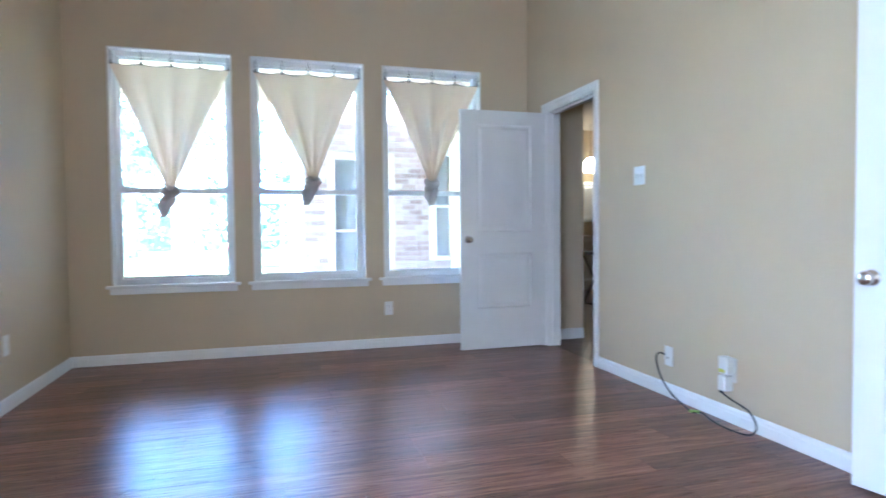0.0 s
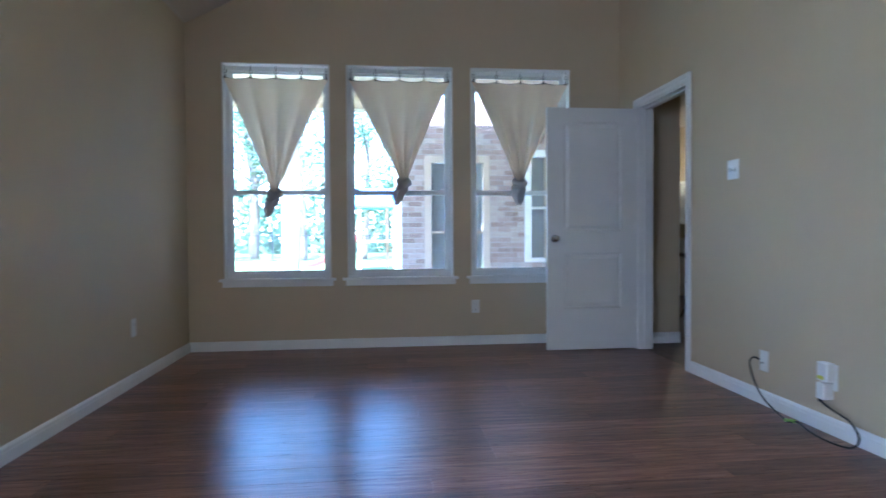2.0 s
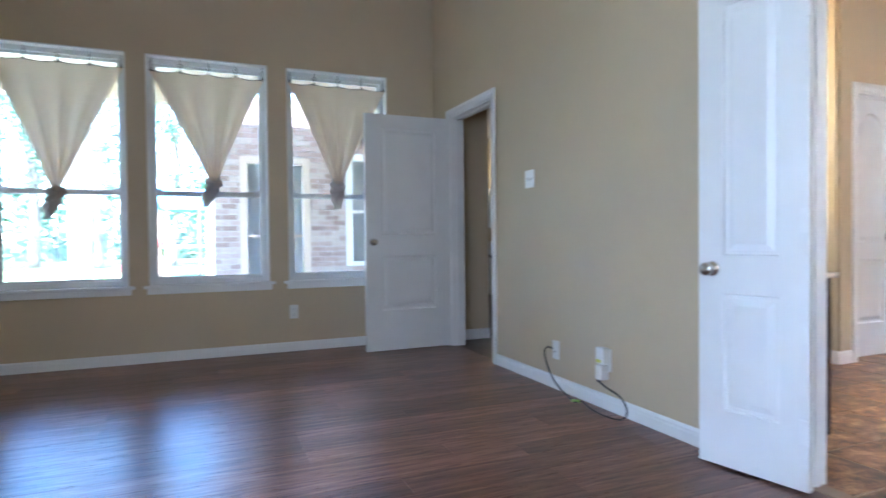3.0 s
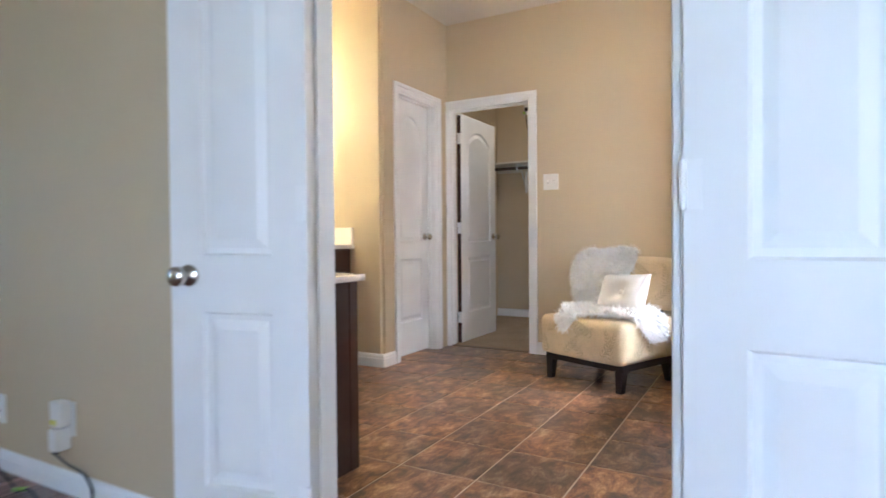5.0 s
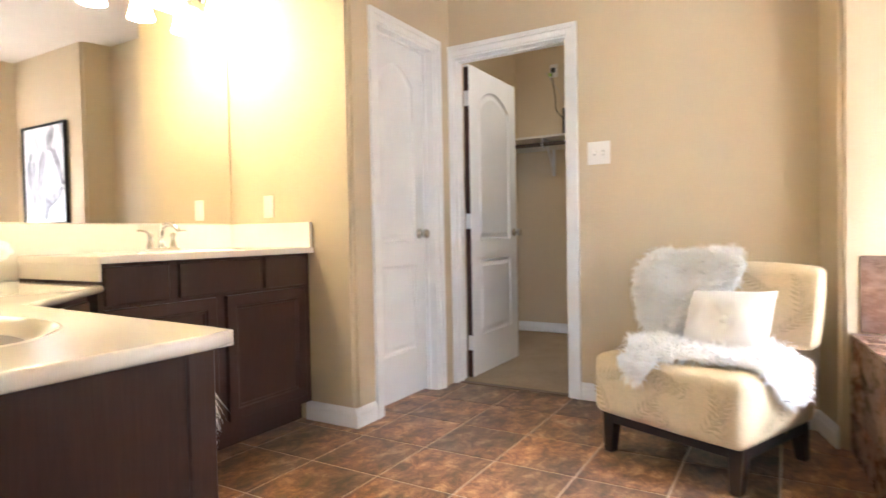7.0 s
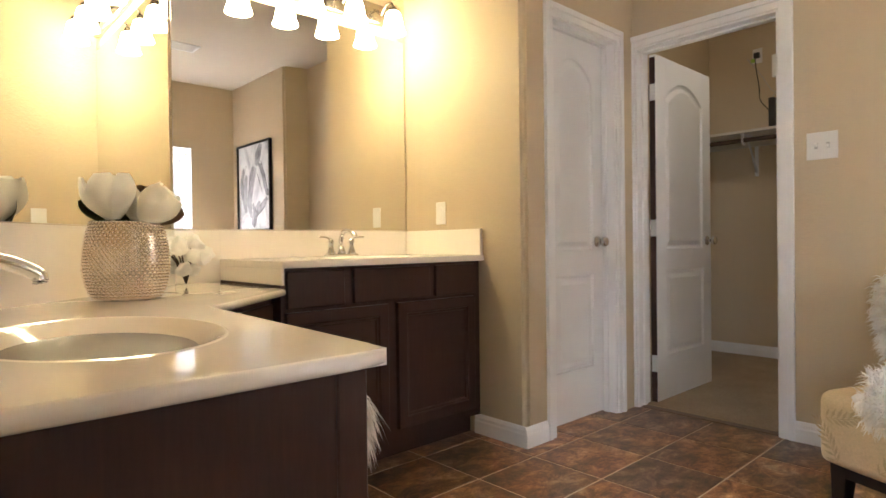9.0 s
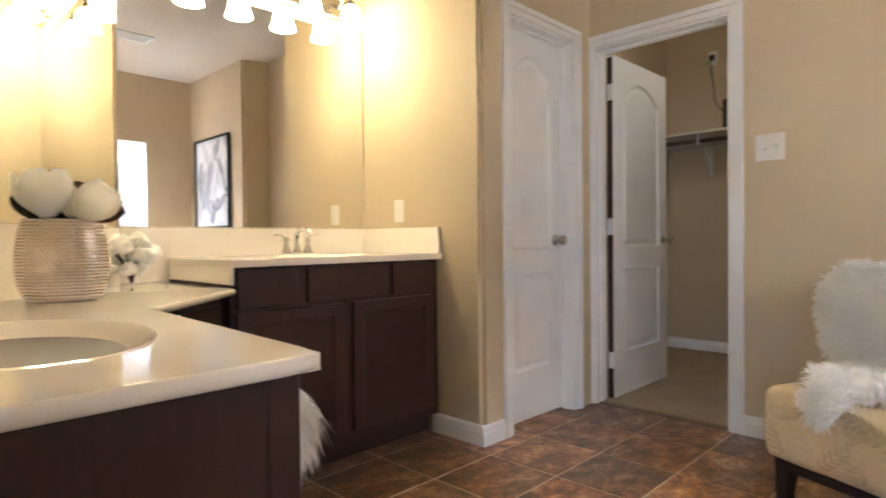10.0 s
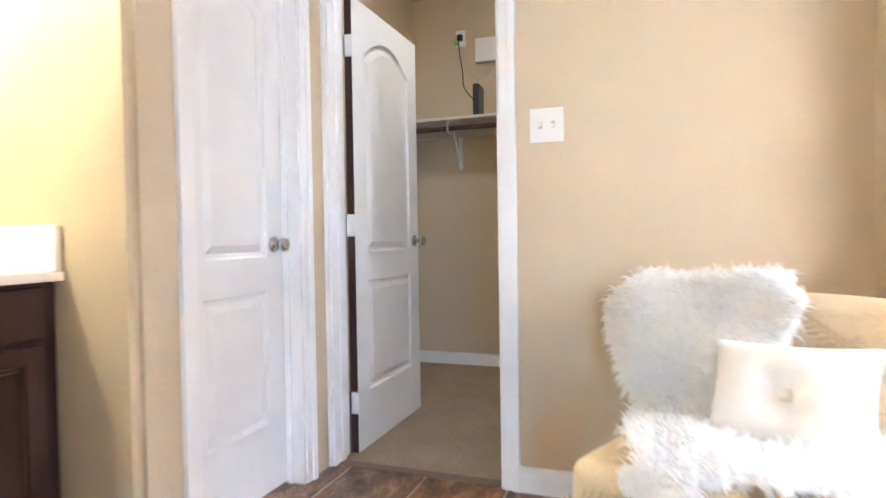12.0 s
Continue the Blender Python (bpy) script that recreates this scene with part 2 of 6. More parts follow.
def add_prism(bm, pts, z0, z1):
    """An upright prism over a plan outline (anticlockwise)."""
    lo = [bm.verts.new((x, y, z0)) for x, y in pts]
    hi = [bm.verts.new((x, y, z1)) for x, y in pts]
    n = len(pts)
    bm.faces.new(hi)
    bm.faces.new(list(reversed(lo)))
    for i in range(n):
        bm.faces.new((lo[i], lo[(i + 1) % n], hi[(i + 1) % n], hi[i]))
    return bm


def add_cyl(bm, r0, r1, a, b, seg=20, caps=True):
    """A cone or cylinder from point a (radius r0) to point b (radius r1)."""
    a, b = Vector(a), Vector(b)
    d = b - a
    rot = d.to_track_quat("Z", "Y").to_matrix().to_4x4()
    bmesh.ops.create_cone(bm, cap_ends=caps, segments=seg, radius1=r0, radius2=max(r1, 1e-5), depth=d.length,
                          matrix=Matrix.Translation((a + b) / 2) @ rot)
    return bm


def add_lathe(bm, profile, seg=28, m=None):
    """Turns (radius, height) pairs about the z axis."""
    rings = []
    for r, z in profile:
        ring = []
        for i in range(seg):
            a = 2 * math.pi * i / seg
            p = Vector((r * math.cos(a), r * math.sin(a), z))
            ring.append(bm.verts.new(m @ p if m else p))
        rings.append(ring)
    for j in range(len(rings) - 1):
        for i in range(seg):
            f = bm.faces.new((rings[j][i], rings[j][(i + 1) % seg], rings[j + 1][(i + 1) % seg], rings[j + 1][i]))
            f.smooth = True
    bm.faces.new(list(reversed(rings[0])))
    bm.faces.new(rings[-1])
    return bm


def add_tube(bm, pts, r, seg=10, taper=None):
    """A round tube along a line of points."""
    pts = [Vector(p) for p in pts]
    rings = []
    for i, p in enumerate(pts):
        d = (pts[min(i + 1, len(pts) - 1)] - pts[max(i - 1, 0)]).normalized()
        u = d.cross(Vector((0, 0, 1)))
        u = u.normalized() if u.length > 1e-3 else Vector((1, 0, 0))
        v = d.cross(u)
        rr = r if taper is None else r * (1 + (taper - 1) * i / (len(pts) - 1))
        rings.append([bm.verts.new(p + rr * (math.cos(2 * math.pi * k / seg) * u + math.sin(2 * math.pi * k / seg) * v)) for k in range(seg)])
    for j in range(len(rings) - 1):
        for k in range(seg):
            f = bm.faces.new((rings[j][k], rings[j][(k + 1) % seg], rings[j + 1][(k + 1) % seg], rings[j + 1][k]))
            f.smooth = True
    bm.faces.new(list(reversed(rings[0])))
    bm.faces.new(rings[-1])
    return bm


def smooth_path(pts, n=8):
    """Points on a smooth line through the given ones."""
    pts = [Vector(p) for p in pts]
    out = []
    for i in range(len(pts) - 1):
        p0, p1, p2, p3 = pts[max(i - 1, 0)], pts[i], pts[i + 1], pts[min(i + 2, len(pts) - 1)]
        for k in range(n):
            t = k / n
            out.append(0.5 * ((2 * p1) + (p2 - p0) * t + (2 * p0 - 5 * p1 + 4 * p2 - p3) * t * t + (3 * p1 - p0 - 3 * p2 + p3) * t ** 3))
    return out + [pts[-1]]


def shade_smooth(ob):
    for p in ob.data.polygons:
        p.use_smooth = True
    return ob


def structure(name, bm, material, label, category):
    return tagged(part(name, bm, material), label, category, kind="structure")


def wall_with_holes(axis, a, b, u0, u1, z0, z1, holes):
    """A wall of thickness a..b across the axis, from u0 to u1 along it, with openings (u0, u1, z0, z1)."""
    bm = bmesh.new()

    def put(p, q, r, s):
        if q - p > 1e-4 and s - r > 1e-4:
            if axis == "y":
                add_box(bm, p, q, a, b, r, s)
            else:
                add_box(bm, a, b, p, q, r, s)

    at = u0
    for h0, h1, hz0, hz1 in sorted(holes):
        put(at, h0, z0, z1)
        put(h0, h1, z0, hz0)
        put(h0, h1, hz1, z1)
        at = h1
    put(at, u1, z0, z1)
    return bm


# ---- plan ----
XW, XE, YN, YS = -1.29, 2.457, 5.22, -1.9          # bedroom faces
XB = XE + 0.12                                      # bath side of the east wall
YM, XV = 3.75, 4.70                                 # mirror wall, side wall of the vanity
YD, XC = 2.90, 5.66                                 # small door's wall, closet wall
YT, XP = -0.32, 5.425                                # bath window wall, picture wall
CB = 2.73                                           # bath ceiling
WINX = [(-0.992, -0.112), (0.036, 0.945), (1.108, 1.995)]
WZ0, WZ1 = 0.605, 2.42
D1 = (4.05, 4.83, -0.2, 2.02)
D2 = (0.637, 1.585, -0.2, 2.02)
D3 = (4.911, 5.475, -0.2, 2.017)
D4 = (2.15, 2.885, -0.2, 2.017)

bm = wall_with_holes("y", YN, YN + 0.16, XW - 0.12, XE + 0.12, -0.2, 3.6, [(a, b, WZ0, WZ1) for a, b in WINX])
structure("wall_north", bm, WALL, "tan painted drywall with three tall window openings", "wall")
# two made-up openings, never in view, added for side light
ADDEDW = [(-1.75, -0.85), (-0.70, 0.20)]
structure("wall_west", wall_with_holes("x", XW - 0.16, XW, YS, YN, -0.2, 3.6, [(a, b, WZ0, WZ1) for a, b in ADDEDW]), WALL, "plain tan painted drywall beside the windows", "wall")
structure("wall_south", box(XW - 0.12, XE + 0.12, YS - 0.12, YS, -0.2, 3.6), WALL, "plain tan painted drywall closing the bedroom", "wall")
bm = wall_with_holes("x", XE, XB, YS, YN, -0.2, 3.6, [D1, D2])
structure("wall_east", bm, WALL, "tan painted drywall with two doorways", "wall")
# vaulted bedroom ceiling: flat in the middle, sloping down over the west wall
bm = bmesh.new()
for prof in [[(XW - 0.12, 2.675), (-0.30, 3.24), (-0.30, 3.36), (XW - 0.12, 2.80)], [(-0.30, 3.24), (XE + 0.12, 3.24), (XE + 0.12, 3.36), (-0.30, 3.36)]]:
    lo = [bm.verts.new((x, YS - 0.1, z)) for x, z in prof]
    hi = [bm.verts.new((x, YN + 0.1, z)) for x, z in prof]
    bm.faces.new(lo)
    bm.faces.new(list(reversed(hi)))
    for i in range(4):
        bm.faces.new((lo[i], hi[i], hi[(i + 1) % 4], lo[(i + 1) % 4]))
bmesh.ops.recalc_face_normals(bm, faces=bm.faces)
structure("ceiling_bedroom", bm, CEIL, "textured pale vaulted bedroom ceiling", "ceiling")

# bathroom shell
structure("wall_vanity", box(3.40, XV + 0.12, YM, YM + 0.12, -0.2, 2.9), WALL, "tan painted wall behind the double vanity", "wall")
bm = add_prism(bmesh.new(), [(XB, YM - 3.44 + XB), (3.44, YM), (3.40, YM + 0.12), (XB, YM + 0.12)], -0.2, 2.9)
structure("wall_vanity_corner", bm, WALL, "tan painted wall cut across the corner behind the vanity", "wall")
bm = add_prism(bmesh.new(), [(XV, YD), (XV + 0.13, YD), (XV + 0.13, YM), (XV, YM)], -0.2, 2.9)
bev = [e for e in bm.edges if abs(e.verts[0].co.x - XV) < 1e-4 and abs(e.verts[1].co.x - XV) < 1e-4 and abs(e.verts[0].co.y - YD) < 1e-4 and abs(e.verts[1].co.y - YD) < 1e-4]
bmesh.ops.bevel(bm, geom=bev, offset=0.025, segments=5, affect="EDGES")
structure("wall_vanity_side", bm, WALL, "tan textured wall with a rounded corner beside the vanity", "wall")
structure("wall_small_door", wall_with_holes("y", YD, YD + 0.12, XV + 0.13, XC + 0.12, -0.2, 2.9, [D3]), WALL, "tan painted wall round the narrow closed door", "wall")
structure("wall_closet", wall_with_holes("x", XC, XC + 0.12, 0.975, YD, -0.2, 2.9, [D4]), WALL, "tan painted wall round the closet doorway", "wall")
bm = add_prism(bmesh.new(), [(XC, 0.975), (XP, 0.913), (XP, YT), (XP + 0.34, YT), (XP + 0.34, 0.975)], -0.2, 2.9)
bev = [e for e in bm.edges if all(abs(v.co.x - XP) < 1e-3 and abs(v.co.y - 0.913) < 1e-3 for v in e.verts)]
bmesh.ops.bevel(bm, geom=bev, offset=0.02, segments=4, affect="EDGES")
structure("wall_tub_end", bm, WALL, "tan painted wall over the end of the bathtub", "wall")
BW = (3.62, 4.95, 0.95, 2.02)
structure("wall_tub_window", wall_with_holes("y", YT - 0.16, YT, XB, XP + 0.34, -0.2, 2.9, [BW]), WALL, "tan painted wall with the bathroom window", "wall")
structure("ceiling_bath", box(XB, XC + 0.12, YT - 0.1, YM + 0.12, CB, CB + 0.12), CEIL, "textured pale bathroom ceiling", "ceiling")
# closet beyond the doorway
CX1 = 7.62
structure("wall_closet_back", box(CX1, CX1 + 0.12, 1.5, 3.75, -0.2, 2.9), WALL, "tan painted back wall of the closet", "wall")
structure("wall_closet_north", box(XC + 0.12, CX1, 3.30, 3.42, -0.2, 2.9), WALL, "tan painted side wall of the closet", "wall")
structure("wall_closet_south", box(XC + 0.12, CX1, 1.5, 1.62, -0.2, 2.9), WALL, "tan painted side wall of the closet", "wall")
structure("ceiling_closet", box(XC + 0.12, CX1 + 0.12, 1.5, 3.42, CB - 0.02, CB + 0.1), CEIL, "pale closet ceiling", "ceiling")
structure("floor_closet", box(XC + 0.06, CX1, 1.6, 3.32, -0.05, 0.008), CARPETM, "worn beige carpet on the closet floor", "floor")
# hall and kitchen seen past the bedroom door
structure("wall_hall", box(XB, 2.945, 5.06, 5.20, -0.2, 2.9), WALL, "tan painted wall of the short hall", "wall")
structure("wall_hall_south", box(XB, 8.0, YM + 0.12, YM + 0.24, -0.2, 2.9), WALL, "tan painted wall of the hall", "wall")
structure("wall_kitchen", box(2.945, 8.0, 9.4, 9.52, -0.2, 2.9), WALL, "tan painted kitchen wall behind the cabinets", "wall")
structure("wall_kitchen_west", box(2.825, 2.945, 5.20, 9.52, -0.2, 2.9), WALL, "tan painted wall of the kitchen", "wall")
structure("wall_kitchen_east", box(8.0, 8.12, YM, 9.52, -0.2, 2.9), WALL, "tan painted wall closing the kitchen", "wall")
structure("ceiling_kitchen", box(XB, 8.1, YM + 0.1, 9.5, CB, CB + 0.12), CEIL, "pale kitchen ceiling", "ceiling")
structure("floor_kitchen", box(XE + 0.06, 8.0, YM + 0.2, 9.4, -0.05, -0.001), paint("hall_vinyl", (0.10, 0.055, 0.038), 0.35, vary=0.3, scale=6), "dark brown vinyl floor of the hall", "floor")

FLOOR = structure("floor", box(XW, XE + 0.06, YS, YN, -0.06, -0.004), SUBFLOOR, "dark brown vinyl plank floor of the bedroom", "floor")
BATHFLOOR = structure("floor_bath", box(XE + 0.06, XC + 0.06, YT, YM, -0.06, -0.002), GROUT, "mottled brown slate-look tile floor with pale grout", "floor")


# ---- trim ----
def base_run(name, p, q, h=0.095, t=0.014, side=1):
    """A baseboard from p to q; side says on which hand of p->q the wall is (its body lies on the other)."""
    p, q = Vector((*p, 0)), Vector((*q, 0))
    d = (q - p).normalized()
    n = Vector((-d.y, d.x, 0)) * side
    prof = [(0.0, 0.0), (t, 0.0), (t, h * 0.62), (t * 0.8, h * 0.70), (t * 0.75, h * 0.84), (t * 0.35, h * 0.95), (0.0, h)]
    bm = bmesh.new()
    rings = []
    for o in (p, q):
        rings.append([bm.verts.new(o + n * a + Vector((0, 0, z))) for a, z in prof])
    k = len(prof)
    for i in range(k):
        bm.faces.new((rings[0][i], rings[0][(i + 1) % k], rings[1][(i + 1) % k], rings[1][i]))
    bm.faces.new(rings[0])
    bm.faces.new(list(reversed(rings[1])))
    bmesh.ops.recalc_face_normals(bm, faces=bm.faces)
    return tagged(part(name, bm, TRIM), "white painted moulded baseboard along the wall foot", "baseboard", kind="structure")


CW = 0.062
base_run("baseboard_north", (XW, YN), (XE, YN), h=0.08, side=-1)
base_run("baseboard_west", (XW, YS), (XW, YN), h=0.08, side=-1)
base_run("baseboard_east", (XE, D2[1] + CW + 0.005), (XE, D1[0] - CW), h=0.08, side=1)
base_run("baseboard_east_corner", (XE, D1[1] + CW), (XE, YN), h=0.08, side=1)
base_run("baseboard_east_south", (XE, YS), (XE, D2[0] - CW - 0.005), h=0.08, side=1)
base_run("baseboard_vanity_side", (XV, 3.22), (XV, YD), side=-1)
base_run("baseboard_corner", (XV - 0.014, YD), (D3[0] - CW, YD), side=-1)
base_run("baseboard_closet_wall", (XC, 0.975), (XC, D4[0] - CW), side=1)
base_run("baseboard_column", (XP + 0.0, 0.915), (XC, 0.975), side=1)
base_run("baseboard_closet_back", (CX1, 1.62), (CX1, 3.30), side=1)
base_run("baseboard_hall", (XB + 0.065, 5.06), (2.945, 5.06), side=-1)


def casing(bm, axis, face, out, hole, w=CW):
    """Stepped door casing round an opening, on one face of a wall. out: which way the face looks."""
    u0, u1, _, z1 = hole
    for lo, hi, th in ((0.0, w * 0.55, 0.012), (w * 0.55, w, 0.020)):
        a, b = (face, face + out * th) if out > 0 else (face - th, face)
        for (p, q, r, s) in ((u0 - hi, u0 - lo, 0.0, z1 + hi), (u1 + lo, u1 + hi, 0.0, z1 + hi), (u0 - lo, u1 + lo, z1 + lo, z1 + hi)):
            if axis == "x":
                add_box(bm, a, b, p, q, r, s, 0.004, 2)
            else:
                add_box(bm, p, q, a, b, r, s, 0.004, 2)


def door_frame(name, axis, f0, f1, hole, stop, parent):
    """Jamb lining, stop and casings on both faces."""
    bm = bmesh.new()
    u0, u1, _, z1 = hole
    t = 0.012
    for p, q, r, s in ((u0, u0 + t, 0, z1), (u1 - t, u1, 0, z1), (u0 + t, u1 - t, z1 - t, z1)):
        if axis == "x":
            add_box(bm, f0 - 0.002, f1 + 0.002, p, q, r, s)
        else:
            add_box(bm, p, q, f0 - 0.002, f1 + 0.002, r, s)
    s0, s1 = stop
    for p, q, r, s in ((u0 + t, u0 + t + 0.011, 0, z1 - t), (u1 - t - 0.011, u1 - t, 0, z1 - t), (u0 + t + 0.011, u1 - t - 0.011, z1 - t - 0.011, z1 - t)):
        if axis == "x":
            add_box(bm, s0, s1, p, q, r, s, 0.002, 1)
        else:
            add_box(bm, p, q, s0, s1, r, s, 0.002, 1)
    casing(bm, axis, f0, -1, hole)
    casing(bm, axis, f1, 1, hole)
    return part(name, bm, TRIM, parent, "white painted jamb and stepped casing")


def panel_outline(x0, x1, z0, z1, rise, n=10):
    """Outline of a door panel, anticlockwise, with an arched head of the given rise."""
    pts = [(x0, z0), (x1, z0)]
    if rise <= 0:
        return pts + [(x1, z1), (x0, z1)]
    for i in range(n + 1):
        u = i / n
        x = x1 + (x0 - x1) * u
        pts.append((x, z1 - rise + rise * math.sin(math.pi * u) ** 0.9))
    return pts


def add_moulded_panel(bm, x0, x1, z0, z1, t, rise):
    """Both faces of a raised panel, sunk into a leaf of thickness t."""
    for sgn in (-1, 1):
        prev = None
        for ins, dep in ((0.0, 0.0), (0.006, 0.011), (0.020, 0.013), (0.046, 0.003)):
            pts = panel_outline(x0 + ins, x1 - ins, z0 + ins, z1 - ins, rise * (1 - ins * 2.0))
            ring = [bm.verts.new((x, sgn * (t / 2 - dep), z)) for x, z in pts]
            if prev:
                for i in range(len(ring)):
                    j = (i + 1) % len(ring)
                    bm.faces.new((prev[i], prev[j], ring[j], ring[i]))
            prev = ring
        bm.faces.new(prev)


def leaf_mesh(w, h, panels, stile):
    """A moulded door leaf from x=0 (hinges) to w, with panels (z0, z1, rise)."""
    t = 0.036
    bm = bmesh.new()

    add_box(bm, 0.0, stile, -t / 2, t / 2, 0, h)
    add_box(bm, w - stile, w, -t / 2, t / 2, 0, h)
    zs = [0.0] + [z for p in panels for z in p[:2]] + [h]
    for i in range(0, len(zs), 2):
        lo, hi = zs[i], zs[i + 1]
        below = panels[i // 2 - 1] if i else None
        if below and below[2] > 0:
            arch = panel_outline(stile, w - stile, below[0], below[1], below[2])[2:]
            ring = [(w - stile, hi)] + [(stile, hi)] + list(reversed(arch))
            f = [bm.verts.new((x, -t / 2, z)) for x, z in ring]
            g = [bm.verts.new((x, t / 2, z)) for x, z in ring]
            bm.faces.new(f)
            bm.faces.new(list(reversed(g)))
            bm.faces.new((f[0], g[0], g[1], f[1]))
        else:
            add_box(bm, stile, w - stile, -t / 2, t / 2, lo, hi)
    for z0, z1, rise in panels:
        add_moulded_panel(bm, stile, w - stile, z0, z1, t, rise)
    bmesh.ops.recalc_face_normals(bm, faces=bm.faces)
    return bm


def add_knob(leaf, x, z, both=True):
    for s in (-1, 1) if both else (-1,):
        bm = bmesh.new()
        m = pose(x, s * 0.018, z, 90 if s < 0 else -90)
        add_lathe(bm, [(0.030, 0.0), (0.031, 0.004), (0.027, 0.008), (0.011, 0.011), (0.010, 0.026), (0.014, 0.030), (0.024, 0.036), (0.0275, 0.046), (0.026, 0.057), (0.018, 0.063), (0.006, 0.065)], 24, m)
        part("door_knob", bm, NICKEL, leaf, "round satin nickel knob")


def add_hinges(leaf, h, side, mat=None):
    for z in (0.22, h / 2, h - 0.22):
        bm = bmesh.new()
        add_cyl(bm, 0.007, 0.007, (0.0, side * 0.022, z - 0.045), (0.0, side * 0.022, z + 0.045), 12)
        add_box(bm, -0.002, 0.032, side * 0.018, side * 0.0205, z - 0.045, z + 0.045)
        part("hinge", bm, mat or TRIM, leaf, "painted butt hinge")


def door(name, axis, f0, f1, hole, stop, leaves, label):
    thing = empty(name, pose(0, 0, 0), label, "door", kind="structure")
    door_frame("door_frame", axis, f0, f1, hole, stop, thing)
    for hx, hy, ang, w, panels, stile, hs, hinge_mat, knob in leaves:
        lf = part("door_leaf", leaf_mesh(w, 1.995, panels, stile), DOORP, thing, "white moulded panel door leaf")
        lf.matrix_basis = pose(hx, hy, 0.010, 0, 0, ang)
        add_knob(lf, w - 0.062, knob)
        add_hinges(lf, 2.0, hs, hinge_mat)
    return thing


TWO = [(0.23, 0.71, 0.0), (0.865, 1.88, 0.0)]
ARCH = [(0.255, 0.750, 0.0), (0.880, 1.875, 0.10)]
SQUARE2 = [(0.34, 0.80, 0.0), (0.98, 1.88, 0.0)]
door("door_1", "x", XE, XB, D1, (XE + 0.045, XE + 0.075), [(XE - 0.005, D1[1] + 0.022, 180.5, 0.775, SQUARE2, 0.14, 1, None, 0.92)], "white two-panel bedroom door standing wide open beside the windows")
door("door_2", "x", XE, XB, D2, (XE + 0.045, XE + 0.075),
     [(XE - 0.022, D2[1] - 0.052, 102.0, 0.43, TWO, 0.105, 1, TRIM, 0.81), (XE - 0.022, D2[0] - 0.012, -97.0, 0.41, TWO, 0.105, -1, TRIM, 0.81)],
     "pair of narrow white panelled doors standing open to the bathroom")
door("door_3", "y", YD, YD + 0.12, D3, (YD + 0.045, YD + 0.07), [(D3[0] + 0.014, YD + 0.09, 0, 0.536, ARCH, 0.10, 1, NICKEL, 0.925)], "narrow white arched-panel door, closed")
door("door_4", "x", XC, XC + 0.12, D4, (XC + 0.045, XC + 0.075), [(XC + 0.140, D4[1] - 0.030, 0.0, 0.725, ARCH, 0.115, 1, NICKEL, 0.925)], "white arched-panel closet door standing open inward")
closet_leaf = [o for o in bpy.data.objects if o.name.startswith("door_leaf")][-1]
# dark strips between the hinges stand in for the shade of the gap
for z0, z1 in ((0.0, 0.172), (0.268, 0.952), (1.048, 1.732), (1.828, 1.98)):
    part("hinge_gap_shade", box(-0.004, -0.0003, -0.0165, 0.0165, z0, z1), CABINET, closet_leaf, "dark strip for the shaded hinge gap")
# white hinges of the bathroom doors' north jamb
door2 = bpy.data.objects["door_2"]
for z in (0.24, 1.06, 1.80):
    bm = bmesh.new()
    add_cyl(bm, 0.0075, 0.0075, (XE - 0.024, D2[1] + 0.004, z - 0.045), (XE - 0.024, D2[1] + 0.004, z + 0.045), 12)
    for k in range(3):
        add_cyl(bm, 0.0092, 0.0092, (XE - 0.024, D2[1] + 0.004, z - 0.036 + 0.03 * k), (XE - 0.024, D2[1] + 0.004, z - 0.024 + 0.03 * k), 12)
    add_box(bm, XE - 0.022, XE + 0.030, D2[1] - 0.016, D2[1] - 0.0122, z - 0.045, z + 0.045, 0.001, 1)
    part("hinge", bm, TRIM, door2, "painted butt hinge")


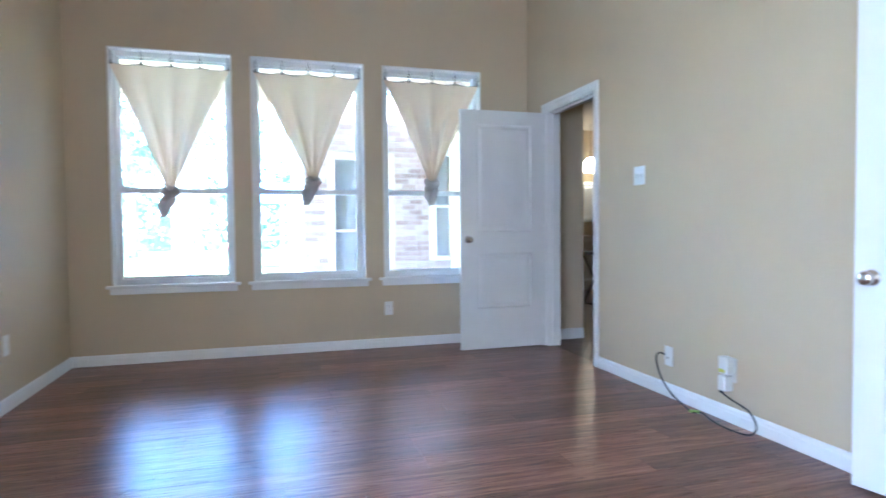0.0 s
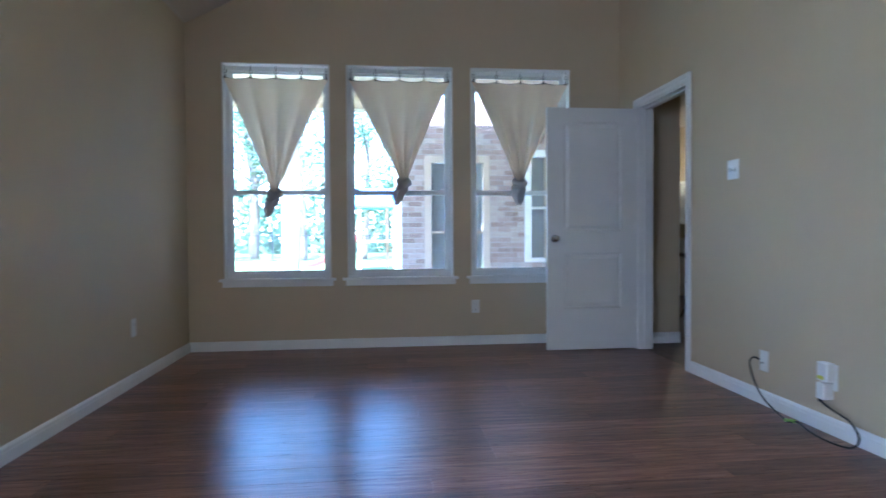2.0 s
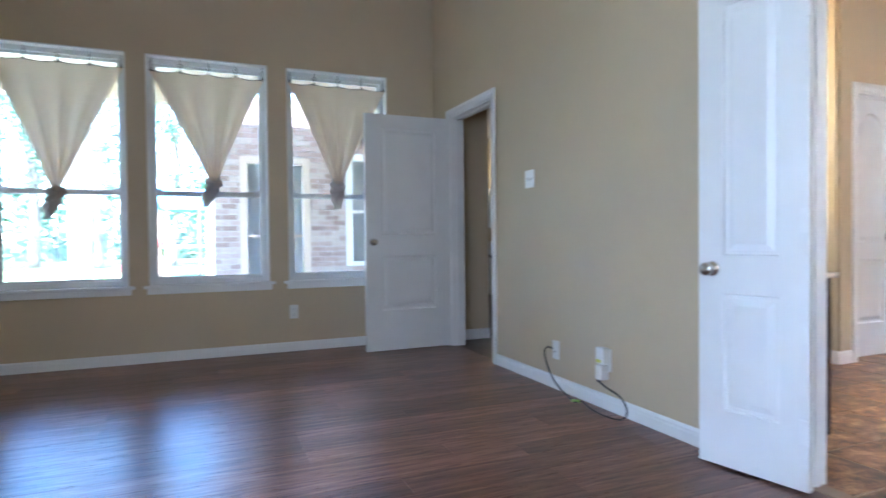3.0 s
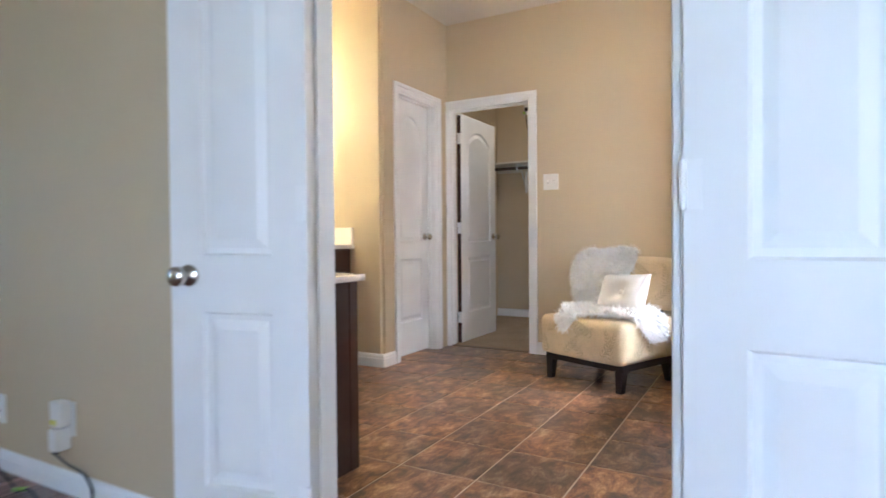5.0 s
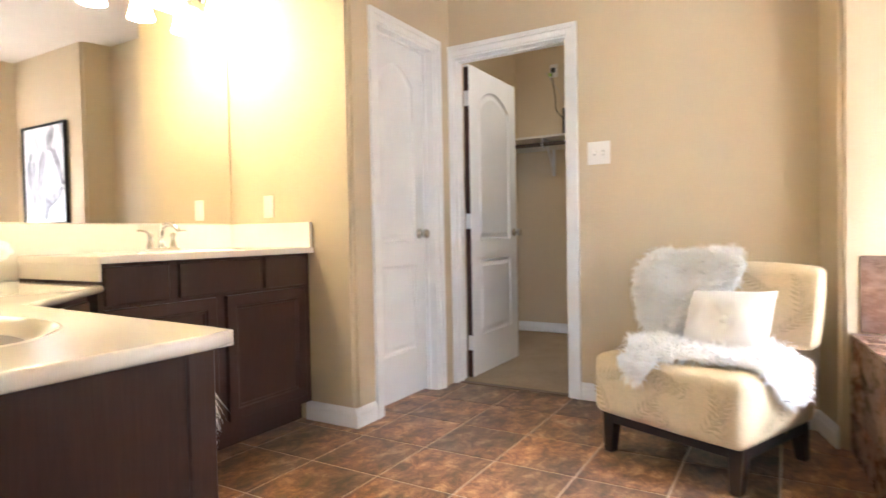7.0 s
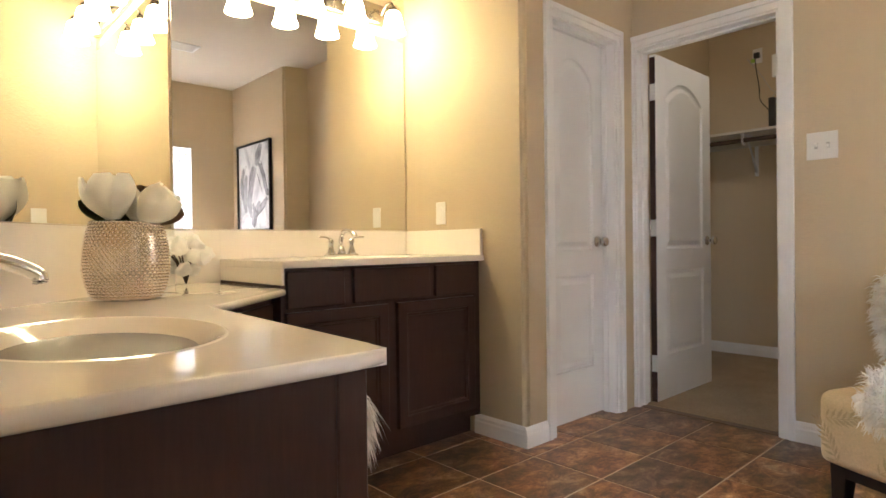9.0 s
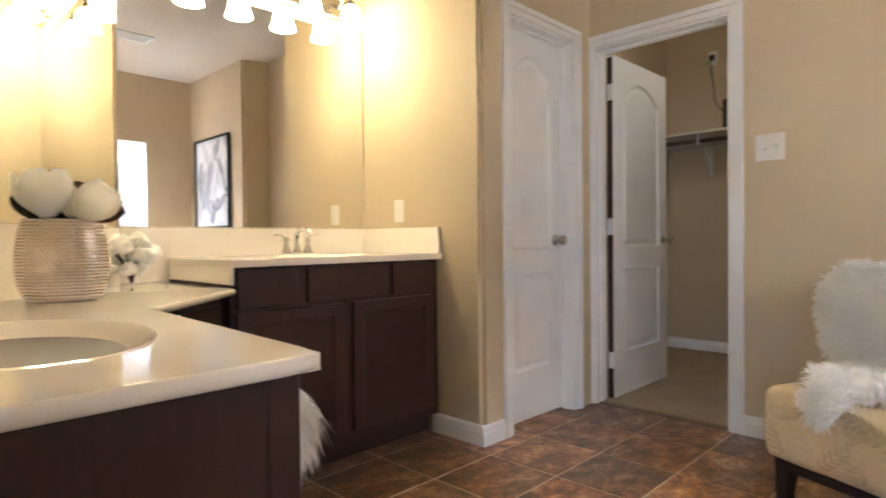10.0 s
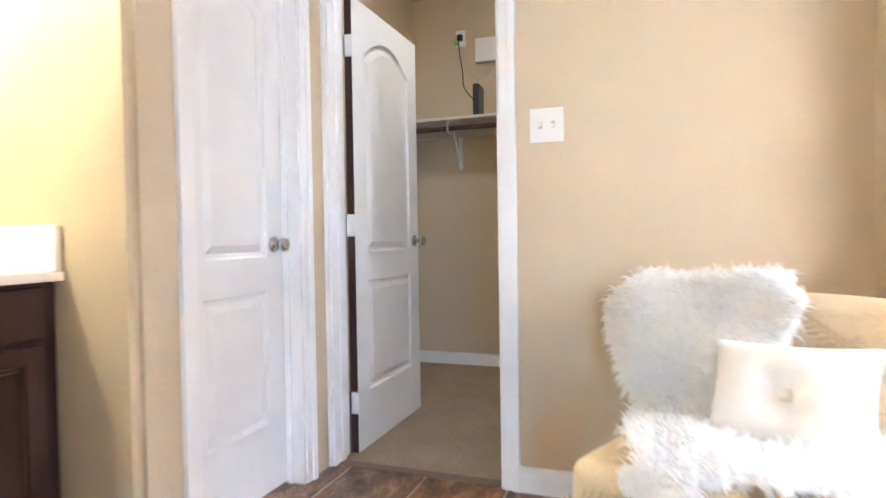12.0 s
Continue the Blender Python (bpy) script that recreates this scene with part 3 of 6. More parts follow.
# ---- bedroom windows ----
def window(name, x0, x1, z0, z1, y, label, flip=1.0, sill=True):
    """A single-hung vinyl window set back in a wall whose inner face is at y (the outside lies at +y)."""
    thing = empty(name, pose(0, y, 0, 0, 0, 0 if flip > 0 else 180), label, "window", kind="structure")
    if flip < 0:
        x0, x1 = -x1, -x0
    fr = 0.045
    bm = bmesh.new()
    a, b = 0.075, 0.135
    for p, q, r, s in ((x0, x0 + fr, z0, z1), (x1 - fr, x1, z0, z1), (x0 + fr, x1 - fr, z0, z0 + fr), (x0 + fr, x1 - fr, z1 - fr, z1)):
        add_box(bm, p, q, a, b, r, s, 0.004, 1)
    part("window_frame", bm, VINYL, thing, "white vinyl window frame")
    # plaster returns lined in white, with a bead at the room's edge
    bm = bmesh.new()
    for p, q, r, s in ((x0 - 0.004, x0 + 0.008, z0, z1), (x1 - 0.008, x1 + 0.004, z0, z1), (x0, x1, z1 - 0.008, z1 + 0.004)):
        add_box(bm, p, q, -0.004, a, r, s, 0.002, 1)
    part("window_lining", bm, TRIM, thing, "white painted lining of the opening")
    zm = z0 + (z1 - z0) * 0.405
    sf = 0.036
    for nm, r, s, ya in (("lower_sash", z0 + fr * 0.6, zm + 0.02, 0.082), ("upper_sash", zm - 0.02, z1 - fr * 0.6, 0.106)):
        bm = bmesh.new()
        xx0, xx1 = x0 + fr * 0.55, x1 - fr * 0.55
        for p, q, c, d in ((xx0, xx0 + sf, r, s), (xx1 - sf, xx1, r, s), (xx0 + sf, xx1 - sf, r, r + sf), (xx0 + sf, xx1 - sf, s - sf, s)):
            add_box(bm, p, q, ya, ya + 0.022, c, d, 0.003, 1)
        sash = part(nm, bm, VINYL, thing, "white vinyl sash")
        pane = part("pane", box(xx0 + sf - 0.004, xx1 - sf + 0.004, ya + 0.009, ya + 0.013, r + sf - 0.004, s - sf + 0.004), GLASS, sash)
        pane.visible_shadow = False
    bm = bmesh.new()
    add_box(bm, x0 + 0.05, x0 + 0.10, 0.078, 0.083, zm + 0.02, zm + 0.035, 0.002, 1)
    add_box(bm, x1 - 0.10, x1 - 0.05, 0.078, 0.083, zm + 0.02, zm + 0.035, 0.002, 1)
    part("sash_lock", bm, VINYL, thing)
    if sill:
        bm = bmesh.new()
        add_box(bm, x0 - 0.045, x1 + 0.045, -0.035, a, z0 - 0.022, z0 + 0.002, 0.008, 3)
        add_box(bm, x0 - 0.02, x1 + 0.02, -0.016, 0.0, z0 - 0.068, z0 - 0.022, 0.005, 2)
        part("window_sill", bm, TRIM, thing, "white painted sill and apron")
    return thing


for i, (a, b) in enumerate(WINX):
    window("window_%d" % (i + 1), a, b, WZ0, WZ1, YN, "tall white vinyl single-hung window with a deep sill")
# the made-up west windows, added to light the room from behind
for i, (a, b) in enumerate(ADDEDW):
    w = window("window_%d" % (i + 5), a, b, WZ0, WZ1, 0.0, "made-up white vinyl single-hung window, unseen in the west wall")
    w.matrix_world = Matrix(((0, -1, 0, XW), (1, 0, 0, 0), (0, 0, 1, 0), (0, 0, 0, 1)))
window("window_4", *BW, YT, "white vinyl bathroom window over the tub", flip=-1.0)


# ---- vanity ----
def cab_front(bm, x0, x1, z0, z1, y, t=0.02, frame=0.05):
    """A framed cabinet door or drawer front with a sunk field; the front looks to -y."""
    prev = None
    for ins, out in ((0.0, 0.0), (0.0, t - 0.004), (0.001, t - 0.0015), (0.004, t), (frame - 0.004, t), (frame - 0.001, t - 0.002), (frame + 0.001, t - 0.006),
                     (frame + 0.010, t - 0.0065), (frame + 0.014, t - 0.011)):
        ring = [bm.verts.new((x, y - out, z)) for x, z in ((x0 + ins, z0 + ins), (x1 - ins, z0 + ins), (x1 - ins, z1 - ins), (x0 + ins, z1 - ins))]
        if prev:
            for i in range(4):
                bm.faces.new((prev[i], prev[(i + 1) % 4], ring[(i + 1) % 4], ring[i]))
        else:
            bm.faces.new(list(reversed(ring)))
        prev = ring
    bm.faces.new(prev)
    bmesh.ops.recalc_face_normals(bm, faces=bm.faces)


def drawer_front(bm, x0, x1, z0, z1, y):
    add_box(bm, x0, x1, y - 0.019, y, z0, z1, 0.007, 3)


VX0, VX1, VY, VZ = 3.640, 4.698, 3.165, 0.877
far = empty("vanity_cabinet", pose(0, 0, 0), "dark espresso wood vanity cabinet with drawers over two doors", "cabinet")
bm = box(VX0 + 0.004, VX1 - 0.006, VY + 0.02, YM - 0.004, 0.10, VZ - 0.026)
add_box(bm, VX0 + 0.004, VX1 - 0.006, VY + 0.09, YM - 0.004, 0.0, 0.10)
part("body", bm, CABINET, far)
for p, q in ((0.022, 0.272), (0.316, 0.722), (0.756, 1.008)):
    bm = bmesh.new()
    drawer_front(bm, VX0 + p, VX0 + q, 0.697, 0.838, VY + 0.02)
    part("drawer", bm, CABINET, far)
for p, q in ((0.018, 0.486), (0.537, 1.004)):
    bm = bmesh.new()
    cab_front(bm, VX0 + p, VX0 + q, 0.14, 0.684, VY + 0.02)
    part("door", bm, CABINET, far)


def slab_with_basin(bm, pts, z0, z1, c, rx, ry, depth):
    """A counter slab over a plan outline with an oval bowl sunk into it, as one surface."""
    n = 48
    ring = [(c[0] + rx * math.cos(2 * math.pi * i / n), c[1] + ry * math.sin(2 * math.pi * i / n)) for i in range(n)]
    outer = [bm.verts.new((x, y, z1)) for x, y in pts]
    low = [bm.verts.new((x, y, z0)) for x, y in pts]
    k = len(pts)
    for i in range(k):
        bm.faces.new((low[i], low[(i + 1) % k], outer[(i + 1) % k], outer[i]))
    rim = [bm.verts.new((x, y, z1)) for x, y in ring]
    oe = [bm.edges.get((outer[i], outer[(i + 1) % k])) for i in range(k)]
    ie = [bm.edges.new((rim[i], rim[(i + 1) % n])) for i in range(n)]
    bmesh.ops.triangle_fill(bm, edges=oe + ie, use_beauty=True)
    prev = rim
    for s, d in ((0.985, -0.0035), (0.965, -0.002), (0.94, 0.004), (0.90, 0.014), (0.84, 0.030), (0.74, 0.056), (0.60, 0.082), (0.42, 0.102), (0.22, 0.114), (0.06, 0.118)):
        cur = [bm.verts.new((c[0] + rx * s * math.cos(2 * math.pi * i / n), c[1] + ry * s * math.sin(2 * math.pi * i / n), z1 - d * depth / 0.132)) for i in range(n)]
        for i in range(n):
            f = bm.faces.new((prev[i], prev[(i + 1) % n], cur[(i + 1) % n], cur[i]))
            f.smooth = True
        prev = cur
    bm.faces.new(prev)
    bmesh.ops.recalc_face_normals(bm, faces=bm.faces)


def round_edge(bm, z, r):
    es = [e for e in bm.edges if len(e.link_faces) == 2 and all(abs(v.co.z - z) < 1e-4 for v in e.verts)
          and any(abs(f.normal.z) < 0.3 and f.calc_center_median().z < z - 0.002 and abs(f.normal.z) < 0.01 and len(f.verts) == 4 and min(v.co.z for v in f.verts) < z - 0.02 and max(v.co.z for v in f.verts) > z - 1e-4 for f in e.link_faces)]
    return es


bm = bmesh.new()
slab_with_basin(bm, [(VX0 - 0.004, VY - 0.012), (VX1, VY - 0.012), (VX1, YM), (VX0 - 0.004, YM)], VZ - 0.026, VZ, (4.20, 3.43), 0.235, 0.17, 0.13)
ct = tagged(part("vanity_counter", bm, MARBLE), "glossy cream cultured-marble vanity top with an oval basin", "countertop")
bm = bmesh.new()
add_box(bm, VX0 - 0.004, VX1 - 0.02, YM - 0.02, YM - 0.001, VZ, 1.006, 0.004, 2)
part("backsplash", bm, MARBLE, ct)
part("side_splash", box(VX1 - 0.02, VX1 + 0.0, VY - 0.005, YM - 0.001, VZ, 1.006, 0.004, 2), MARBLE, ct)
part("end_edge", box(VX0 - 0.004, VX0 + 0.008, VY - 0.005, YM - 0.02, 0.788, VZ - 0.026, 0.002, 1), MARBLE, ct)

NZ = 0.778
NP = [(XB + 0.001, 1.908), (3.168, 1.908), (3.212, 2.745), (3.634, 3.150), (3.634, 3.74), (3.45, 3.74), (XB + 0.001, 2.895)]
bm = bmesh.new()
slab_with_basin(bm, NP, NZ - 0.026, NZ, (2.890, 2.40), 0.205, 0.30, 0.07)
near = tagged(part("vanity_counter", bm, MARBLE), "lower cream cultured-marble counter with a basin, bent round the corner", "countertop")
# rolled front edge
bm = bmesh.new()
add_tube(bm, [(XB + 0.002, 1.908, NZ - 0.0132), (3.11, 1.908, NZ - 0.0132), (3.156, 1.915, NZ - 0.0132), (3.172, 1.960, NZ - 0.0132), (3.212, 2.745, NZ - 0.0132), (3.634, 3.150, NZ - 0.0132)], 0.0135, 12)
part("rolled_edge", bm, MARBLE, near)
bm = bmesh.new()
d45 = Vector((1, 1, 0)).normalized()
n45 = Vector((1, -1, 0)).normalized()
p0, p1 = Vector((XB + 0.001, YM - 3.44 + XB, 0)), Vector((3.44, YM, 0))
add_prism(bm, [tuple((p0 + n45 * 0.002)[:2]), tuple((p0 + n45 * 0.021 + d45 * 0.0)[:2]), tuple((p1 + n45 * 0.021 - d45 * 0.008)[:2]), tuple((p1 + n45 * 0.002 - d45 * 0.002)[:2])], NZ, 1.004)
bmesh.ops.recalc_face_normals(bm, faces=bm.faces)
part("backsplash", bm, MARBLE, near)
part("wall_splash", box(3.45, 3.64, YM - 0.02, YM - 0.001, NZ, 1.005, 0.003, 1), MARBLE, near)
part("side_splash", box(XB + 0.0005, XB + 0.02, 1.91, 2.88, NZ, 1.004, 0.003, 1), MARBLE, near)

nearcab = empty("vanity_cabinet", pose(0, 0, 0), "dark espresso wood vanity cabinet with a plain end panel", "cabinet")
bm = box(XB + 0.002, 3.135, 1.945, 2.70, 0.10, NZ - 0.027)
add_box(bm, XB + 0.002, 3.04, 1.945, 2.70, 0.0, 0.10)
part("body", bm, CABINET, nearcab)
part("end_panel", box(XB + 0.002, 3.105, 1.935, 1.946, 0.0, NZ - 0.028), CABINET, nearcab)
part("corner_post", box(3.095, 3.148, 1.930, 1.97, 0.0, NZ - 0.028, 0.003, 1), CABINET, nearcab)
for y0, y1 in ((2.0, 2.335), (2.355, 2.69)):
    bm = bmesh.new()
    cab_front(bm, y0, y1, 0.135, 0.72, 0.0)
    ob = part("door", bm, CABINET, nearcab)
    ob.matrix_basis = Matrix(((0, -1, 0, 3.135), (1, 0, 0, 0), (0, 0, 1, 0), (0, 0, 0, 1)))
desk = empty("makeup_desk_apron", pose(3.640, 3.150, 0, 0, 0, 44), "dark espresso wood drawer apron under the corner counter", "cabinet")
bm = box(-0.60, -0.01, 0.045, 0.50, 0.62, NZ - 0.028)
part("body", bm, CABINET, desk)
bm = bmesh.new()
drawer_front(bm, -0.57, -0.04, 0.645, NZ - 0.05, 0.045)
part("drawer", bm, CABINET, desk)

# mirrors
mir = tagged(part("wall_mirror", box(3.452, 4.688, YM - 0.006, YM - 0.0005, 1.009, 2.055, 0.0015, 1), MIRROR), "large frameless mirror over the vanity", "mirror")
bm = box(0.006, 1.155, 0.0005, 0.006, 1.007, 2.055, 0.0015, 1)
mir2 = tagged(part("wall_mirror", bm, MIRROR), "large frameless mirror across the vanity's corner", "mirror")
mir2.matrix_world = Matrix.Translation((3.44, YM, 0)) @ Matrix.Rotation(radians(225), 4, "Z")

# vanity light bar
bar = empty("vanity_light", pose(4.16, YM, 2.16), "brass bar lamp with lit frosted bell shades over the mirror", "wall lamp")
bm = box(-0.46, 0.46, -0.03, -0.001, -0.055, 0.055, 0.012, 3)
part("back_plate", bm, BRONZE, bar)
for k in range(4):
    x = -0.36 + 0.24 * k
    bm = bmesh.new()
    add_tube(bm, smooth_path([(x, -0.03, 0.0), (x, -0.07, 0.035), (x, -0.115, 0.04), (x, -0.135, 0.005)]), 0.007, 10)
    add_lathe(bm, [(0.018, 0.012), (0.024, 0.0), (0.024, -0.022)], 20, Matrix.Translation((x, -0.135, 0.0)))
    part("arm", bm, BRONZE, bar)
    bm = bmesh.new()
    add_lathe(bm, [(0.024, -0.012), (0.036, -0.022), (0.045, -0.05), (0.052, -0.09), (0.064, -0.125), (0.061, -0.125), (0.048, -0.09), (0.030, -0.03)], 28, Matrix.Translation((x, -0.135, 0.0)))
    part("shade", bm, SHADE, bar, "glowing frosted glass bell shade")


# ---- outdoors ----
def grass_mat():
    m, t, b = nodes_of("sunlit_grass")
    c = ramp(t, noise_of(t, 0.8, 6.0, 0.7), [(0.3, (0.08, 0.13, 0.035)), (0.6, (0.17, 0.21, 0.07)), (0.75, (0.28, 0.27, 0.13))])
    t.links.new(c, b.inputs["Base Color"])
    b.inputs["Roughness"].default_value = 0.9
    return m


structure("ground", box(-300, 300, -300, 300, -0.5, -0.20), grass_mat(), "dry sunlit lawn reaching to the trees", "ground")
structure("patio", box(-4.0, 4.2, YN + 0.16, 8.9, -0.3, -0.08), paint("pale_concrete", (0.55, 0.52, 0.47), 0.8, vary=0.08, scale=1.5, grain=0.1), "pale sunlit concrete patio", "pavement")

# ---- plank floor ----
PW = 0.15
rows = int((YN - YS) / PW) + 1
random.seed(4)
shared = {}


def plank_mesh(length, width):
    key = (round(length, 3), round(width, 3))
    if key not in shared:
        bm = bmesh.new()
        add_box(bm, 0.0004, length - 0.0004, 0.0004, width - 0.0004, -0.006, 0.0, 0.0007, 1)
        me = bpy.data.meshes.new("plank")
        bm.to_mesh(me)
        bm.free()
        me.materials.append(PLANK)
        shared[key] = me
    return shared[key]


for r in range(rows):
    y = YS + r * PW
    w = min(PW, YN - y)
    x = XW - random.choice((0.0, 0.3, 0.6, 0.9))
    while x < XE + 0.04:
        a, b = max(x, XW), min(x + 1.2, XE + 0.055)
        if b - a > 0.03 and w > 0.02:
            ob = new("plank", plank_mesh(b - a, w))
            ob.parent = FLOOR
            ob.location = (a, y, 0)
        x += 1.2

# ---- tile floor of the bathroom ----
TPX, TPY, TX, TY = 0.347, 0.337, 4.64, 2.137
tile_shared = {}


def tile_mesh(a, b, mat, t=0.006, name="tile"):
    key = (round(a, 3), round(b, 3), mat.name, t)
    if key not in tile_shared:
        bm = bmesh.new()
        g = 0.0036
        add_box(bm, g, a - g, g, b - g, -t, 0.0, 0.0022, 2)
        me = bpy.data.meshes.new(name)
        bm.to_mesh(me)
        bm.free()
        me.materials.append(mat)
        tile_shared[key] = me
    return tile_shared[key]


i0, i1 = math.floor((XE + 0.06 - TX) / TPX), math.ceil((XC + 0.05 - TX) / TPX)
j0, j1 = math.floor((YT - TY) / TPY), math.ceil((YM - TY) / TPY)
for i in range(i0, i1):
    for j in range(j0, j1):
        xa, xb = max(TX + i * TPX, XE + 0.062), min(TX + (i + 1) * TPX, XC + 0.055)
        ya, yb = max(TY + j * TPY, YT), min(TY + (j + 1) * TPY, YM)
        if xb - xa < 0.02 or yb - ya < 0.02 or (xa > 3.7 and yb < 0.7) or (xa > XV and ya > YD + 0.15):
            continue
        ob = new("tile", tile_mesh(xb - xa, yb - ya, FLOORTILE))
        ob.parent = BATHFLOOR
        ob.location = (xa, ya, 0)

# ---- bathtub ----
TC = Vector((3.612, 0.697, 0))
TE = Vector((XP - 0.002, 0.872, 0))
TZ = 0.49
tub = empty("bathtub_surround", pose(0, 0, 0), "brown slate-tiled bathtub surround with a white oval tub", "bathtub")
ax = (TE - TC).normalized()
bm = add_prism(bmesh.new(), [(TC.x + 0.004, TC.y - 0.004), (TC.x + 0.004, YT + 0.003), (XP - 0.004, YT + 0.003), (TE.x, TE.y - 0.004)][::-1], 0.0, TZ - 0.008)
bmesh.ops.recalc_face_normals(bm, faces=bm.faces)
part("core", bm, GROUT, tub)


# tiles of the tub: apron in two courses, end, deck and splash
def put_tile(parent, a, b, origin, xdir, ydir, name="tile", t=0.006):
    """A tile a x b whose face lies in the plane of xdir and ydir at origin."""
    x, y = Vector(xdir).normalized(), Vector(ydir).normalized()
    z = x.cross(y)
    ob = new(name, tile_mesh(a, b, TUBTILE, t, name))
    ob.parent = parent
    ob.matrix_basis = Matrix(((x.x, y.x, z.x, origin[0]), (x.y, y.y, z.y, origin[1]), (x.z, y.z, z.z, origin[2]), (0, 0, 0, 1)))


def tile_run(parent, start, end, z0, z1, out, step, first=None):
    """Upright tiles along the foot line start->end, facing out."""
    d = end - start
    length = d.length
    d.normalize()
    at, nxt = 0.0, first or step
    while at < length - 0.01:
        w = min(nxt, length - at)
        o = start + d * at + out * 0.0075
        if d.cross(Vector((0, 0, 1))).dot(out) > 0:
            put_tile(parent, w, z1 - z0, (o.x, o.y, z0), d, (0, 0, 1))
        else:
            p = o + d * w
            put_tile(parent, w, z1 - z0, (p.x, p.y, z0), -d, (0, 0, 1))
        at += w
        nxt = step


nap = Vector((-ax.y, ax.x, 0))
tile_run(tub, TE.copy(), TC.copy(), 0.0, 0.165, nap, 0.325, 0.2)
tile_run(tub, TE.copy(), TC.copy(), 0.165, TZ - 0.006, nap, 0.325, 0.2)
tile_run(tub, TC.copy() + Vector((0, 0.004, 0)), Vector((TC.x, YT, 0)), 0.0, 0.165, Vector((-1, 0, 0)), 0.325)
tile_run(tub, TC.copy() + Vector((0, 0.004, 0)), Vector((TC.x, YT, 0)), 0.165, TZ - 0.006, Vector((-1, 0, 0)), 0.325)
# splash tiles on the two walls
tile_run(tub, Vector((XP, 0.850, 0)), Vector((XP, YT, 0)), TZ + 0.002, 0.815, Vector((-1, 0, 0)), 0.325)
tile_run(tub, Vector((XP, YT, 0)), Vector((TC.x, YT, 0)), TZ + 0.002, 0.815, Vector((0, 1, 0)), 0.325)
# deck: strips in front, behind and at both ends of the oval
CTX, CTY, RX, RY = 4.56, 0.23, 0.72, 0.43


def deck_y(x):
    return TC.y + (TE.y - TC.y) * (x - TC.x) / (TE.x - TC.x)


bm = bmesh.new()
pts = [(TC.x - 0.006, TC.y + 0.006), (TC.x - 0.006, YT), (XP, YT), (XP, TE.y + 0.006)]
n = 56
outer = [bm.verts.new((x, y, TZ)) for x, y in pts]
rim = [bm.verts.new((CTX + RX * math.cos(2 * math.pi * i / n), CTY + RY * math.sin(2 * math.pi * i / n), TZ)) for i in range(n)]
oe = [bm.edges.new((outer[i], outer[(i + 1) % 4])) for i in range(4)]
ie = [bm.edges.new((rim[i], rim[(i + 1) % n])) for i in range(n)]
bmesh.ops.triangle_fill(bm, edges=oe + ie, use_beauty=True)
for cut in range(1, 6):
    bmesh.ops.bisect_plane(bm, geom=bm.verts[:] + bm.edges[:] + bm.faces[:], plane_co=(TC.x + cut * 0.325 - 0.05, 0, 0), plane_no=(1, 0, 0))
bmesh.ops.bisect_plane(bm, geom=bm.verts[:] + bm.edges[:] + bm.faces[:], plane_co=(0, -0.20, 0), plane_no=(0, 1, 0))
for f in bm.faces:
    if f.normal.z < 0:
        f.normal_flip()
part("deck_tiles", bm, TUBTILE, tub, "glossy brown slate deck tiles")
for cut in range(1, 6):
    bm = bmesh.new()
    x = TC.x + cut * 0.325 - 0.05
    dy = deck_y(x)
    inside = 1 - ((x - CTX) / (RX + 0.06)) ** 2
    ylow = CTY + (RY + 0.06) * math.sqrt(inside) if inside > 0 else YT
    add_box(bm, x - 0.002, x + 0.002, ylow, dy, TZ - 0.004, TZ + 0.0012)
    part("deck_grout", bm, GROUT, tub)
bm = bmesh.new()
k = 64
prev = None
for s, z in ((1.07, TZ + 0.001), (1.075, TZ + 0.018), (1.055, TZ + 0.032), (1.02, TZ + 0.036), (0.97, TZ + 0.028), (0.93, TZ - 0.02), (0.89, TZ - 0.15), (0.83, TZ - 0.32), (0.70, TZ - 0.41), (0.3, TZ - 0.43)):
    cur = [bm.verts.new((CTX + RX * s * math.cos(2 * math.pi * i / k), CTY + RY * (s if s < 1 else 1 + (s - 1) * 1.5) * math.sin(2 * math.pi * i / k), z)) for i in range(k)]
    if prev:
        for i in range(k):
            f = bm.faces.new((prev[i], prev[(i + 1) % k], cur[(i + 1) % k], cur[i]))
            f.smooth = True
    prev = cur
bm.faces.new(prev)
bmesh.ops.recalc_face_normals(bm, faces=bm.faces)
part("tub_shell", bm, TUBW, tub, "glossy white acrylic tub")


def lever_handle(parent, x, y, z):
    bm = bmesh.new()
    add_lathe(bm, [(0.030, 0.0), (0.031, 0.006), (0.020, 0.014), (0.014, 0.032), (0.018, 0.050), (0.016, 0.066), (0.008, 0.074)], 22, pose(x, y, z))
    add_tube(bm, smooth_path([(x, y, z + 0.06), (x - 0.02, y - 0.012, z + 0.078), (x - 0.055, y - 0.03, z + 0.088), (x - 0.075, y - 0.04, z + 0.085)]), 0.008, 10, 0.6)
    part("lever_handle", bm, CHROME, parent, "chrome lever handle")


tf = empty("tub_faucet", pose(0, 0, 0), "chrome tub spout with lever handles on the tiled deck", "faucet")
lever_handle(tf, 4.015, 0.622, TZ + 0.001)
lever_handle(tf, 3.70, 0.42, TZ + 0.001)
bm = bmesh.new()
add_lathe(bm, [(0.032, 0.0), (0.032, 0.008), (0.022, 0.02), (0.019, 0.06)], 22, pose(3.80, 0.53, TZ + 0.001))
add_tube(bm, smooth_path([(3.80, 0.53, TZ + 0.05), (3.81, 0.52, TZ + 0.12), (3.86, 0.48, TZ + 0.165), (3.94, 0.42, TZ + 0.15), (3.97, 0.40, TZ + 0.12)]), 0.018, 14, 0.8)
part("spout", bm, CHROME, tf)

